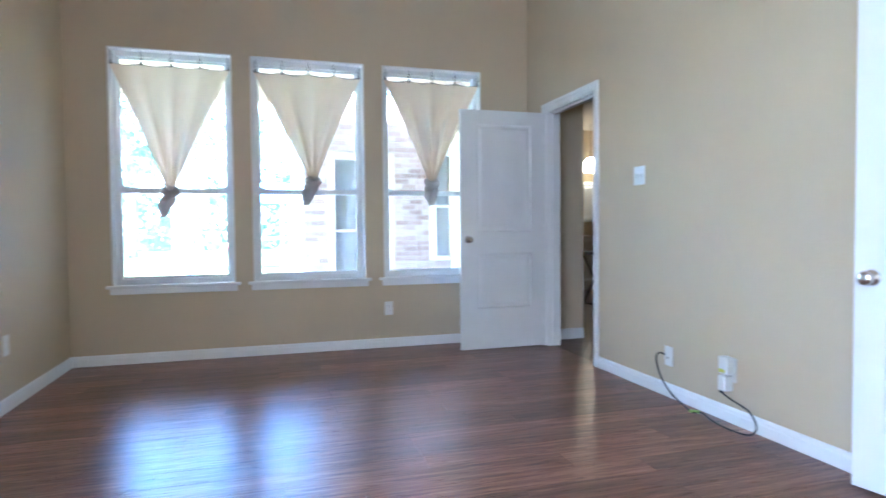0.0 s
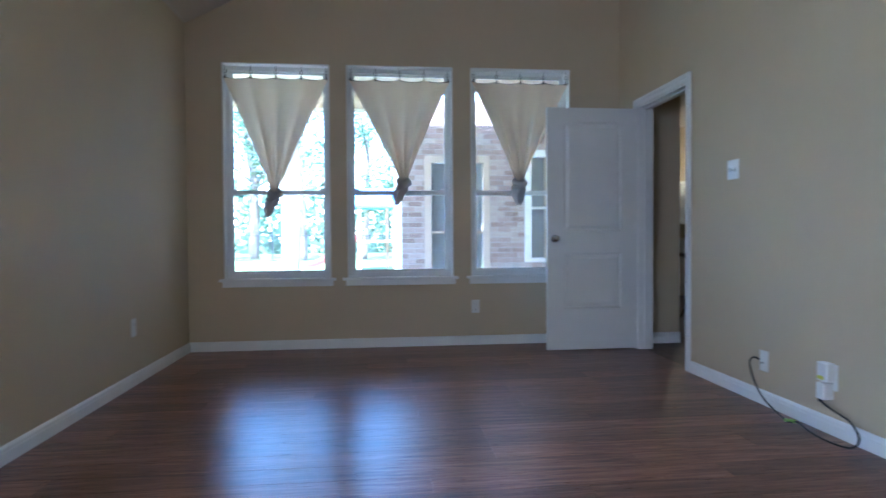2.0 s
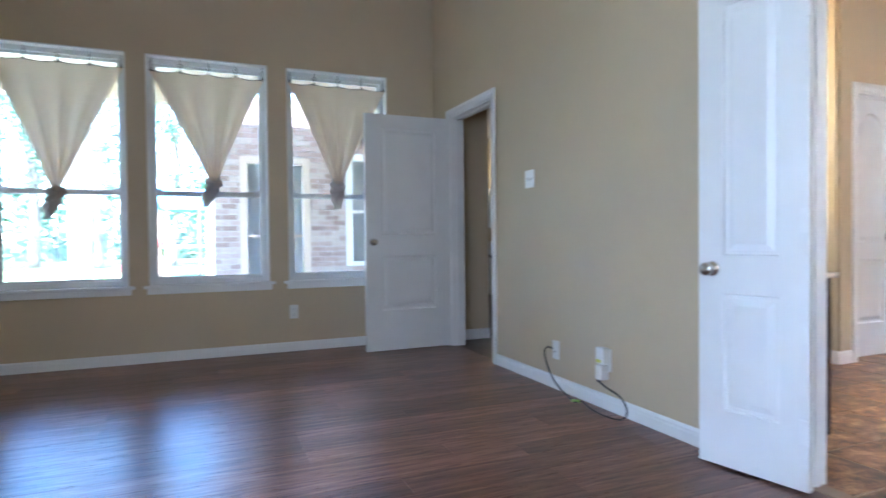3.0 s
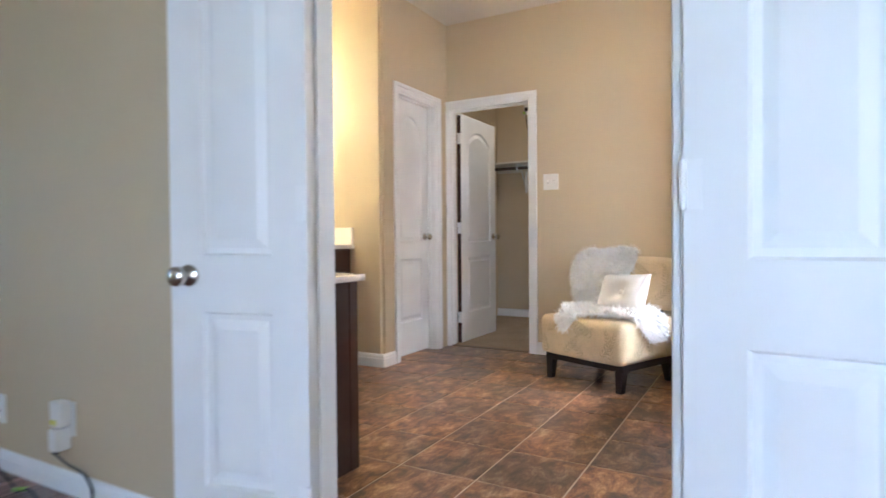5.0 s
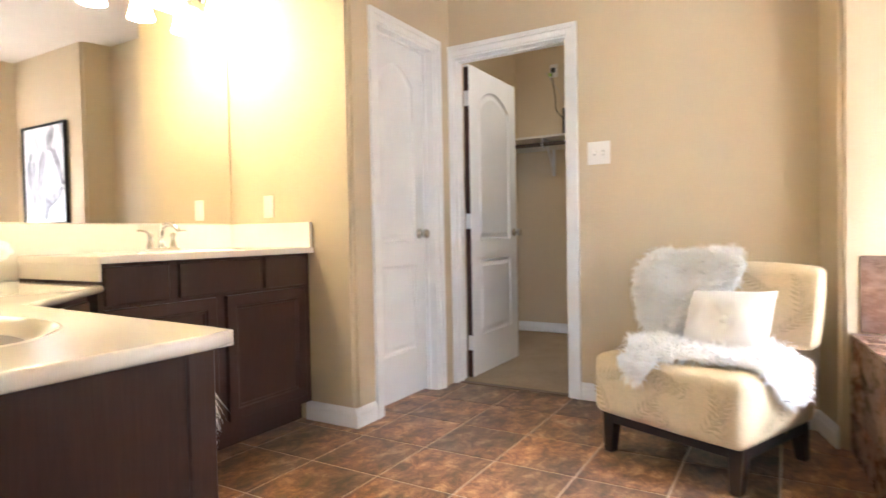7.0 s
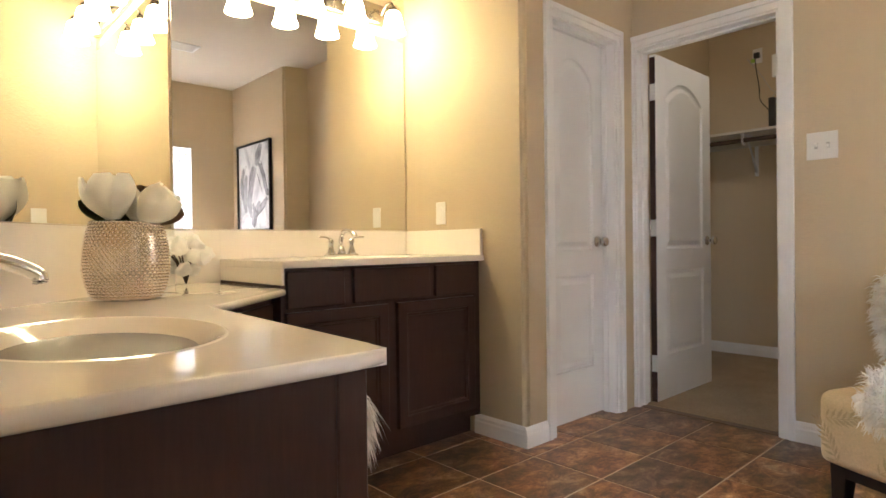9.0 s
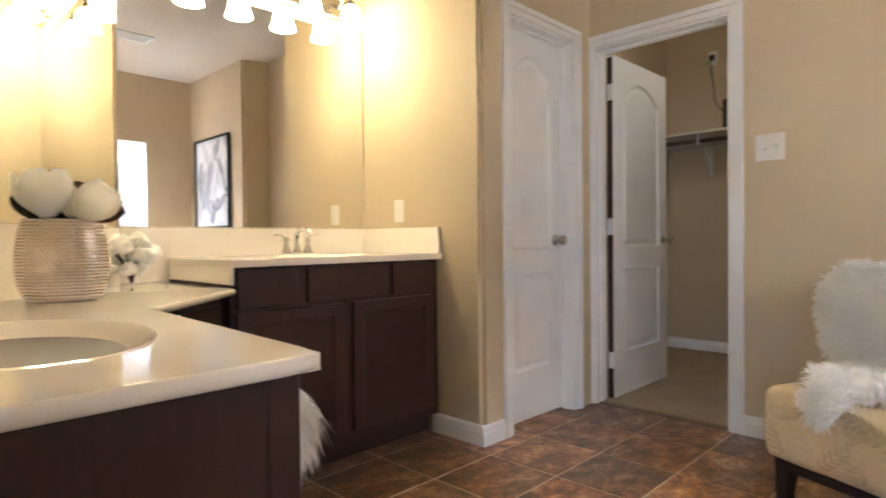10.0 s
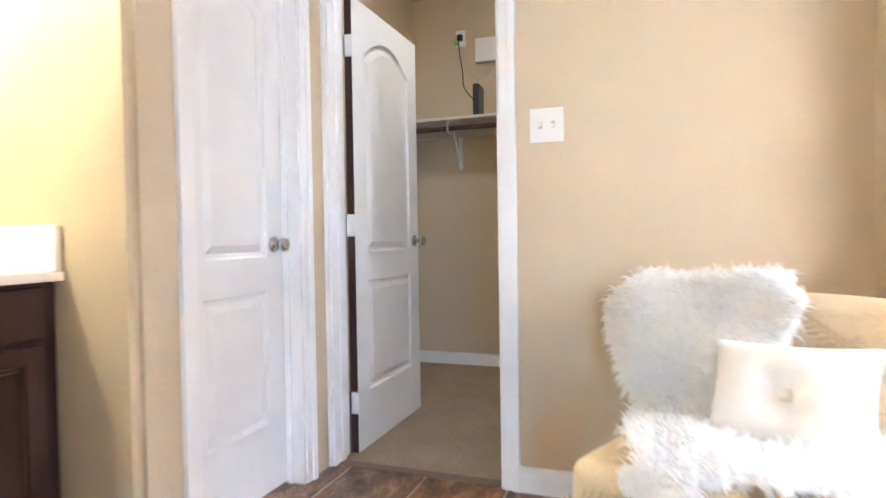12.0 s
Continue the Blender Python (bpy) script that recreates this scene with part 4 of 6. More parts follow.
# ---- shower screen ----
sh = empty("shower_screen", pose(0, 0, 0), "clear glass shower screen in a brushed metal frame", "shower screen")
SY = 0.607
for x in (XB + 0.015, 2.99, 3.530):
    part("post", box(x - 0.010, x + 0.010, SY - 0.012, SY + 0.012, 0.0, 1.93, 0.003, 1), BRONZE, sh)
part("head_rail", box(XB + 0.004, 3.540, SY - 0.015, SY + 0.015, 1.93, 1.96, 0.003, 1), BRONZE, sh)
part("curb", box(XB + 0.001, 3.60, SY - 0.05, SY + 0.05, -0.002, 0.07, 0.006, 2), GROUT, sh)
for a, b in ((XB + 0.028, 2.977), (3.003, 3.517)):
    pn = part("glass_panel", box(a, b, SY - 0.003, SY + 0.003, 0.072, 1.929), SHOWERGLASS, sh)
    pn.visible_shadow = False


# ---- slipper chair ----
FABRIC = paint("cream_woven_fabric", (0.71, 0.555, 0.335), 0.7, vary=0.08, scale=12.0, grain=0.12, bump_scale=320.0, bump_depth=0.0008)
PRINT = paint("ochre_leaf_print", (0.58, 0.445, 0.255), 0.7, vary=0.12, scale=30.0, grain=0.15)
chair = empty("slipper_chair", pose(4.852, 1.508, 0, 0, 0, 246.5), "cream slipper chair with a fern-leaf print and dark tapered legs", "chair")


def cushion(x0, x1, y0, y1, z0, z1, r, crown=0.0, cuts=10):
    """A stuffed block: rounded edges, faces swelling slightly."""
    bm = box(x0, x1, y0, y1, z0, z1, r, 4)
    c = Vector(((x0 + x1) / 2, (y0 + y1) / 2, (z0 + z1) / 2))
    big = [e for e in bm.edges if e.calc_length() > 0.15]
    bmesh.ops.subdivide_edges(bm, edges=big, cuts=cuts, use_grid_fill=True)
    for v in bm.verts:
        u = ((v.co.x - c.x) / (x1 - x0) * 2, (v.co.y - c.y) / (y1 - y0) * 2, (v.co.z - c.z) / (z1 - z0) * 2)
        w = noise.noise(v.co * 5.0) * 0.006
        if abs(u[2]) > 0.97:
            v.co.z += math.copysign(crown * (1 - u[0] ** 2) * (1 - u[1] ** 2), u[2]) + w
        if abs(u[1]) > 0.97:
            v.co.y += math.copysign(crown * 0.7 * (1 - u[0] ** 2) * (1 - u[2] ** 2), u[1]) + w * 0.6
        if abs(u[0]) > 0.97:
            v.co.x += math.copysign(crown * 0.7 * (1 - u[1] ** 2) * (1 - u[2] ** 2), u[0]) + w * 0.6
    for f in bm.faces:
        f.smooth = True
    return bm


part("seat", cushion(-0.322, 0.32, -0.035, 0.54, 0.165, 0.415, 0.045, 0.018), FABRIC, chair)
part("seat_frame", box(-0.30, 0.30, 0.0, 0.505, 0.125, 0.172, 0.006, 2), ESPRESSO_LEG, chair)
for x in (-0.27, 0.27):
    for y, lean in ((0.0, -0.015), (0.455, 0.04)):
        bm = bmesh.new()
        v = add_box(bm, x - 0.03, x + 0.03, y, y + 0.06, 0.0, 0.165, 0.003, 1)
        for q in bm.verts:
            k = 1 - q.co.z / 0.165
            q.co.x += (x - q.co.x) * 0.35 * k
            q.co.y += (y + 0.03 - q.co.y) * 0.35 * k + lean * k
        part("leg", bm, ESPRESSO_LEG, chair)


def back_bend(co):
    """Leans the flat backrest back and curls its ends forward."""
    x, y, z = co
    return Vector((x, y - 0.055 + 0.22 * (z - 0.46) - 0.19 * x * x, z))


bm = cushion(-0.345, 0.335, 0.515, 0.615, 0.455, 0.775, 0.035, 0.012)
for v in bm.verts:
    v.co = back_bend(v.co)
part("backrest", bm, FABRIC, chair)
for x in (-0.2, 0.2):
    part("back_post", box(x - 0.03, x + 0.03, 0.475, 0.53, 0.38, 0.50, 0.004, 1), ESPRESSO_LEG, chair)
for s in (-1, 1):
    bm = bmesh.new()
    add_tube(bm, [back_bend(p) for p in smooth_path([(s * 0.333, 0.517, 0.47), (s * 0.333, 0.517, 0.62), (s * 0.333, 0.517, 0.76)], 6)], 0.0045, 8)
    part("piping", bm, FABRIC, chair)


def leaf_spray(bm, m, size, n=9, seed=0):
    """A printed fern: a curved stem with paired leaflets, on the plane of m."""
    rnd = random.Random(seed)
    for i in range(n):
        u = i / (n - 1)
        px, pz = size * (0.12 * math.sin(u * 2.2)), size * u
        for s in (-1, 1):
            ln = size * (0.36 - 0.24 * abs(u - 0.35)) * rnd.uniform(0.85, 1.1)
            a = radians(48 - 22 * u)
            d = Vector((s * math.sin(a), 0, math.cos(a)))
            w = Vector((-d.z, 0, d.x)) * ln * 0.13
            o = Vector((px, 0, pz))
            q = [o, o + d * ln * 0.45 + w, o + d * ln, o + d * ln * 0.45 - w]
            vs = [bm.verts.new(m @ p) for p in q]
            bm.faces.new(vs)
    st = [bm.verts.new(m @ Vector((size * 0.12 * math.sin(u * 2.2) + e * size * 0.01, 0, size * u))) for u in (0, 0.3, 0.6, 1) for e in (-1, 1)]
    for i in range(3):
        bm.faces.new((st[2 * i], st[2 * i + 1], st[2 * i + 3], st[2 * i + 2]))


rnd = random.Random(3)
for i, (x, z, a) in enumerate([(-0.24, 0.19, -35), (-0.10, 0.20, 38), (0.04, 0.19, -50), (0.18, 0.21, 30), (0.25, 0.20, -20), (-0.28, 0.33, 70), (-0.02, 0.34, 75), (0.12, 0.33, -75)]):
    u, w = x / 0.335, (z - 0.29) / 0.125
    bm = bmesh.new()
    leaf_spray(bm, pose(x, -0.0375 - 0.0145 * max(0, (1 - u * u)) * max(0, 1 - w * w) - 0.003, z, 0, a, 0), rnd.uniform(0.13, 0.17), 8, i)
    part("leaf_print", bm, PRINT, chair, "ochre fern print")
for i, (y, z, a) in enumerate([(0.08, 0.20, 25), (0.24, 0.19, -30), (0.40, 0.20, 20), (0.33, 0.32, 60)]):
    bm = bmesh.new()
    leaf_spray(bm, pose(0.337, y, z, 0, 0, 90) @ pose(0, 0, 0, 0, a, 0), 0.15, 8, 20 + i)
    part("leaf_print", bm, PRINT, chair, "ochre fern print")
for i, (x, z, a) in enumerate([(0.10, 0.50, -30), (0.22, 0.52, 40), (0.29, 0.60, -20), (0.05, 0.62, 60), (0.16, 0.66, -65), (-0.1, 0.52, 30), (-0.25, 0.55, -30)]):
    c = back_bend((x, 0.5085, z))
    bm = bmesh.new()
    leaf_spray(bm, pose(c.x, c.y - 0.006, c.z, -12.5, 0, 0) @ pose(0, 0, 0, 0, a, 0), 0.14, 8, 40 + i)
    part("leaf_print", bm, PRINT, chair, "ochre fern print")


def add_fur(bm, base, count, length, spread, rnd, width=0.0032, droop=0.35):
    """Locks of fleece on the faces of a bmesh: bent tapered blades with a random lean."""
    faces = [f for f in base.faces]
    areas = [f.calc_area() for f in faces]
    total = sum(areas)
    for f, ar in zip(faces, areas):
        k = count * ar / total
        k = int(k) + (rnd.random() < k - int(k))
        vs = [v.co for v in f.verts]
        nrm = f.normal.copy()
        for _ in range(k):
            a, b = rnd.random(), rnd.random()
            p = vs[0].lerp(vs[1], a).lerp(vs[3 % len(vs)].lerp(vs[2], a), b)
            lean = Vector((rnd.gauss(0, spread), rnd.gauss(0, spread), rnd.gauss(0, spread) - droop))
            clump = noise.noise_vector(p * 14.0) * 0.5
            d = (nrm * 0.40 + lean + clump).normalized()
            ln = length * rnd.uniform(0.6, 1.25)
            side = d.cross(nrm + Vector((rnd.uniform(-1, 1), rnd.uniform(-1, 1), rnd.uniform(-1, 1))) * 0.3).normalized() * width * rnd.uniform(0.6, 1.3)
            if side.cross(d).dot(nrm) < 0:
                side = -side
            mid = p + d * ln * 0.55
            tip = p + (d + Vector((0, 0, -0.55)) + clump * 0.4).normalized() * ln * 0.55 + d * ln * 0.42
            v0, v1, v2, v3, v4 = (bm.verts.new(q) for q in (p - side, p + side, mid + side * 0.8, mid - side * 0.8, tip))
            bm.faces.new((v0, v1, v2, v3))
            bm.faces.new((v3, v2, v4))


def fleece(bm, parent, label):
    """Links locks as one soft part."""
    ob = shade_smooth(part("fleece", bm, FURM, parent, label))
    return ob


def throw_surface():
    """The sheepskin's underside: over the backrest, down it and across the seat, with a ragged outline."""
    prof = [(0.62, 0.60, -0.40, -0.12), (0.62, 0.72, -0.42, -0.08), (0.60, 0.795, -0.40, -0.02), (0.54, 0.825, -0.37, 0.02), (0.475, 0.775, -0.47, 0.05), (0.435, 0.66, -0.48, 0.08),
            (0.405, 0.54, -0.43, 0.06), (0.385, 0.465, -0.38, 0.20), (0.345, 0.445, -0.33, 0.37), (0.26, 0.440, -0.29, 0.385), (0.15, 0.438, -0.24, 0.36), (0.06, 0.435, -0.20, 0.22), (0.0, 0.43, -0.19, 0.03), (-0.045, 0.405, -0.18, -0.03), (-0.062, 0.335, -0.15, -0.06)]
    yz = smooth_path([(p[0], p[1], 0) for p in prof], 3)
    ends = smooth_path([(p[2], p[3], 0) for p in prof], 3)
    bm = bmesh.new()
    rows_ = []
    n = 26
    for k, (q, e) in enumerate(zip(yz, ends)):
        y, z = q.x, q.y
        x0 = e.x + 0.055 * noise.noise(Vector((k * 0.31, 0.5, 0)))
        x1 = e.y + 0.060 * noise.noise(Vector((k * 0.37, 7.5, 0)))
        row = []
        for i in range(n + 1):
            x = x0 + (x1 - x0) * i / n
            zz, yy = z, y
            if z < 0.46 and x > 0.32:
                zz -= (x - 0.32) * 2.8
                x = 0.32 + (x - 0.32) * 0.35 + 0.012
            if z > 0.5:
                yy -= 0.19 * x * x
                if x < -0.35:
                    yy += (-0.35 - x) * 0.9
            w = noise.noise(Vector((x * 8, yy * 8, zz * 8))) * 0.028
            top = max(0.0, min(1.0, (z - 0.45) / 0.05))
            row.append(bm.verts.new((x, yy - (0.012 + w) * top, zz + (0.010 + abs(w)) * (1 - top) + (w * 0.8 if z > 0.77 else 0))))
        rows_.append(row)
    for a, b in zip(rows_, rows_[1:]):
        for i in range(n):
            f = bm.faces.new((a[i], a[i + 1], b[i + 1], b[i]))
            f.smooth = True
    bmesh.ops.recalc_face_normals(bm, faces=bm.faces)
    up = [f for f in bm.faces if abs(f.normal.z) > 0.7 and f.calc_center_median().z < 0.47]
    if up and sum(f.normal.z for f in up) < 0:
        bmesh.ops.reverse_faces(bm, faces=bm.faces)
    bm.normal_update()
    return bm


throw = empty("sheepskin_throw", chair.matrix_world.copy(), "white long-haired sheepskin draped over the slipper chair", "throw")
base = throw_surface()
hair = bmesh.new()
add_fur(hair, base, 26000, 0.046, 0.26, random.Random(8), 0.0030, 0.30)
part("hide", base, FURM, throw)
fleece(hair, throw, "shaggy white fleece")

pil = empty("button_pillow", chair.matrix_world @ pose(0.07, 0.325, 0.556, -24, -3, -4), "off-white satin pillow with a covered button in its middle", "pillow")


def pillow_mesh(w, h, t):
    bm = bmesh.new()
    n = 22
    grid = {}
    for s in (-1, 1):
        for i in range(n + 1):
            for j in range(n + 1):
                u, v = 2 * i / n - 1, 2 * j / n - 1
                edge = max(abs(u), abs(v))
                puff = (max(0, 1 - u * u) ** 0.45) * (max(0, 1 - v * v) ** 0.45)
                r = math.hypot(u * w, v * h) / 0.11
                dimple = math.exp(-(r * r)) * 0.75
                ang = math.atan2(v * h, u * w)
                crease = 0.10 * math.exp(-r * 0.7) * math.cos(ang * 4 + 0.6) * min(1, r * 2)
                pin = 1 - 0.07 * (1 - abs(u) ** 2) * (abs(v) ** 3) 
                pin2 = 1 - 0.07 * (1 - abs(v) ** 2) * (abs(u) ** 3)
                y = s * t / 2 * max(0.0, puff * (1 - dimple + crease))
                if edge > 0.999:
                    if (i, j) in grid:
                        continue
                    y = 0
                vert = bm.verts.new((u * w / 2 * pin2, y, v * h / 2 * pin))
                grid[(i, j) if edge > 0.999 else (s, i, j)] = vert
        for i in range(n):
            for j in range(n):
                q = [grid.get((a, b)) or grid[(s, a, b)] for a, b in ((i, j), (i + 1, j), (i + 1, j + 1), (i, j + 1))]
                f = bm.faces.new(q)
                f.smooth = True
    bmesh.ops.recalc_face_normals(bm, faces=bm.faces)
    return bm


part("cushion", pillow_mesh(0.37, 0.27, 0.15), PILLOWM, pil)
bm = bmesh.new()
add_lathe(bm, [(0.0165, 0.0), (0.018, 0.004), (0.014, 0.010), (0.004, 0.012)], 20, pose(0, -0.020, 0, 90))
part("button", bm, PILLOWM, pil, "satin covered button")

# ---- fur stool ----
stool = empty("fur_stool", pose(3.245, 2.35, 0), "small round stool with a shaggy white seat on gold legs", "stool")
base = bmesh.new()
add_lathe(base, [(0.02, 0.53), (0.13, 0.535), (0.15, 0.56), (0.152, 0.60), (0.135, 0.625), (0.03, 0.635)], 20)
base.normal_update()
hair = bmesh.new()
add_fur(hair, base, 9000, 0.095, 0.20, random.Random(5), 0.0028, 1.3)
part("seat", base, FURM, stool)
fleece(hair, stool, "long white fur hanging over the rim")
for k in range(4):
    a = radians(45 + 90 * k)
    bm = bmesh.new()
    add_tube(bm, [(0.11 * math.cos(a), 0.11 * math.sin(a), 0.54), (0.15 * math.cos(a), 0.15 * math.sin(a), 0.0)], 0.010, 10, 0.8)
    part("leg", bm, GOLD, stool)


# ---- faucets, vase and flowers ----
def basin_faucet(m, label):
    f = empty("faucet", m, label, "faucet")
    bm = box(-0.085, 0.085, -0.026, 0.026, 0.0, 0.014, 0.006, 3)
    part("base_plate", bm, CHROME, f)
    bm = bmesh.new()
    add_tube(bm, smooth_path([(0, 0, 0.01), (0, 0.005, 0.07), (0, -0.015, 0.115), (0, -0.065, 0.125), (0, -0.115, 0.105), (0, -0.122, 0.088)]), 0.0125, 14, 0.9)
    add_lathe(bm, [(0.022, 0.012), (0.018, 0.03), (0.013, 0.05)], 20)
    part("spout", bm, CHROME, f)
    for s in (-1, 1):
        bm = bmesh.new()
        add_lathe(bm, [(0.023, 0.012), (0.022, 0.02), (0.015, 0.04), (0.012, 0.06), (0.016, 0.072), (0.012, 0.085), (0.004, 0.09)], 20, pose(s * 0.06, 0, 0))
        add_tube(bm, smooth_path([(s * 0.06, 0, 0.078), (s * 0.085, -0.004, 0.092), (s * 0.118, -0.008, 0.096), (s * 0.128, -0.009, 0.094)]), 0.0055, 10, 0.8)
        part("lever_handle", bm, CHROME, f)
    return f


basin_faucet(pose(4.215, 3.665, VZ), "chrome two-handle faucet behind the basin")
basin_faucet(pose(2.668, 2.40, NZ, 0, 0, 90) @ Matrix.Scale(1.1, 4), "chrome two-handle faucet on the lower counter")

vase_mat = paint("beaded_champagne_metal", (0.80, 0.73, 0.65), 0.16, 1.0, vary=0.06, scale=20.0)

vase = empty("vase", pose(3.119, 3.130, NZ, 0, 0, -22) @ Matrix.Diagonal((1.09, 1.09, 0.92, 1)), "champagne beaded oval vase holding white magnolias", "vase")
bm = bmesh.new()
prof = [(0.070, 0.0), (0.084, 0.010), (0.099, 0.05), (0.106, 0.10), (0.104, 0.155), (0.096, 0.215), (0.086, 0.252), (0.080, 0.256), (0.074, 0.20), (0.03, 0.02)]
add_lathe(bm, prof, 40, Matrix.Diagonal((1.0, 0.42, 1.0, 1)))
part("body", bm, vase_mat, vase)
bm = bmesh.new()
for j in range(25):
    z = 0.008 + j * 0.0101
    r = float(np.interp(z, [p[1] for p in prof[:7]], [p[0] for p in prof[:7]]))
    cnt = 46
    for i in range(cnt):
        a = 2 * math.pi * (i + 0.5 * (j % 2)) / cnt
        bmesh.ops.create_icosphere(bm, subdivisions=1, radius=0.0058, matrix=Matrix.Translation((r * math.cos(a), 0.42 * r * math.sin(a), z)))
for f in bm.faces:
    f.smooth = True
tagged(part("beading", bm, vase_mat, vase, "rows of small raised beads"), kind="stuff")

PETAL = cloth("magnolia_petal", (0.98, 0.96, 0.89), 0.38)
LEAFM = paint("magnolia_leaf", (0.055, 0.065, 0.02), 0.4, vary=0.4, scale=18)
LEAFB = paint("brown_leaf_back", (0.14, 0.075, 0.03), 0.6, vary=0.3, scale=18)


def petal(bm, m, ln, w, cup, n=6):
    g = []
    for i in range(n + 1):
        u = i / n
        row = []
        for j in range(-3, 4):
            v = j / 3
            ww = w * math.sin(math.pi * min(1, 0.07 + 0.84 * u ** 1.3)) ** 0.65
            row.append(bm.verts.new(m @ Vector((v * ww, cup * math.sin(u * 3.0) * ln * 0.5 + 0.42 * ww * (1 - v * v) + 0.05 * ln * max(0, u - 0.8) * 5, u * ln))))
        g.append(row)
    for a, b in zip(g, g[1:]):
        for i in range(6):
            f = bm.faces.new((a[i], a[i + 1], b[i + 1], b[i]))
            f.smooth = True


for fi, (fx, fy, fz, tilt, az, size) in enumerate([(-0.030, 0.0, 0.262, 10, -50, 0.150), (0.040, -0.012, 0.258, 70, 80, 0.125), (0.020, 0.012, 0.262, 25, 150, 0.095)]):
    mag = empty("magnolia_flower", vase.matrix_world @ pose(fx, fy, fz) @ pose(0, 0, 0, 0, 0, az) @ pose(0, 0, 0, tilt * 0.6, 0, 0), "white magnolia bloom standing in the vase", "flower", "magnolias in the vase")
    for k in range(9):
        inner = k >= 5
        bm = bmesh.new()
        petal(bm, pose(0, 0, 0, 0, 0, k * 72 + (36 if inner else 0)) @ pose(0, 0.008, 0, 0 if inner else -7 - 5 * (k % 3), 0, 0), size * (0.92 if inner else 1.0), size * (0.26 if inner else 0.32), 0.26)
        part("petal", bm, PETAL, mag)
for k, (fx, fz, ang, ln, mt) in enumerate([(0.045, 0.262, 72, 0.105, LEAFB), (-0.045, 0.258, -38, 0.095, LEAFM), (0.012, 0.30, 22, 0.085, LEAFB), (-0.01, 0.258, 80, 0.085, LEAFM), (-0.02, 0.256, 8, 0.07, LEAFM)]):
    bm = bmesh.new()
    petal(bm, pose(fx, -0.02 + 0.012 * k, fz - 0.005) @ pose(0, 0, 0, 0, ang, 0), ln, ln * 0.30, 0.15)
    ob = tagged(part("leaf", bm, mt, vase), "glossy green and brown magnolia leaf")

COTTON = paint("cotton_boll", (0.86, 0.84, 0.80), 0.95, vary=0.03, scale=20, sheen=0.4)
TWIG = paint("dark_twig", (0.06, 0.035, 0.022), 0.7)
cb = empty("cotton_bunch", pose(3.45, 3.60, NZ) @ Matrix.Scale(1.3, 4), "small bunch of white cotton bolls on dark twigs", "dried flowers")
rnd = random.Random(11)
bolls = []
for k in range(24):
    a, e = rnd.uniform(0, 2 * math.pi), rnd.uniform(-0.35, 1.3)
    bolls.append(Vector((0.068 * math.cos(a) * math.cos(e), 0.055 * math.sin(a) * math.cos(e), 0.072 + 0.068 * math.sin(e))))
for p in bolls:
    bm = bmesh.new()
    bmesh.ops.create_icosphere(bm, subdivisions=3, radius=0.0215, matrix=Matrix.Translation(p))
    for v in bm.verts:
        v.co += (v.co - p) * 0.35 * noise.noise(v.co * 70.0)
    for f in bm.faces:
        f.smooth = True
    part("boll", bm, COTTON, cb)
for p in bolls[::2]:
    bm = bmesh.new()
    add_tube(bm, [(0, 0, 0.008), p * 0.5 + Vector((0, 0, 0.02)), p], 0.0022, 6)
    part("twig", bm, TWIG, cb)


# ---- curtains ----


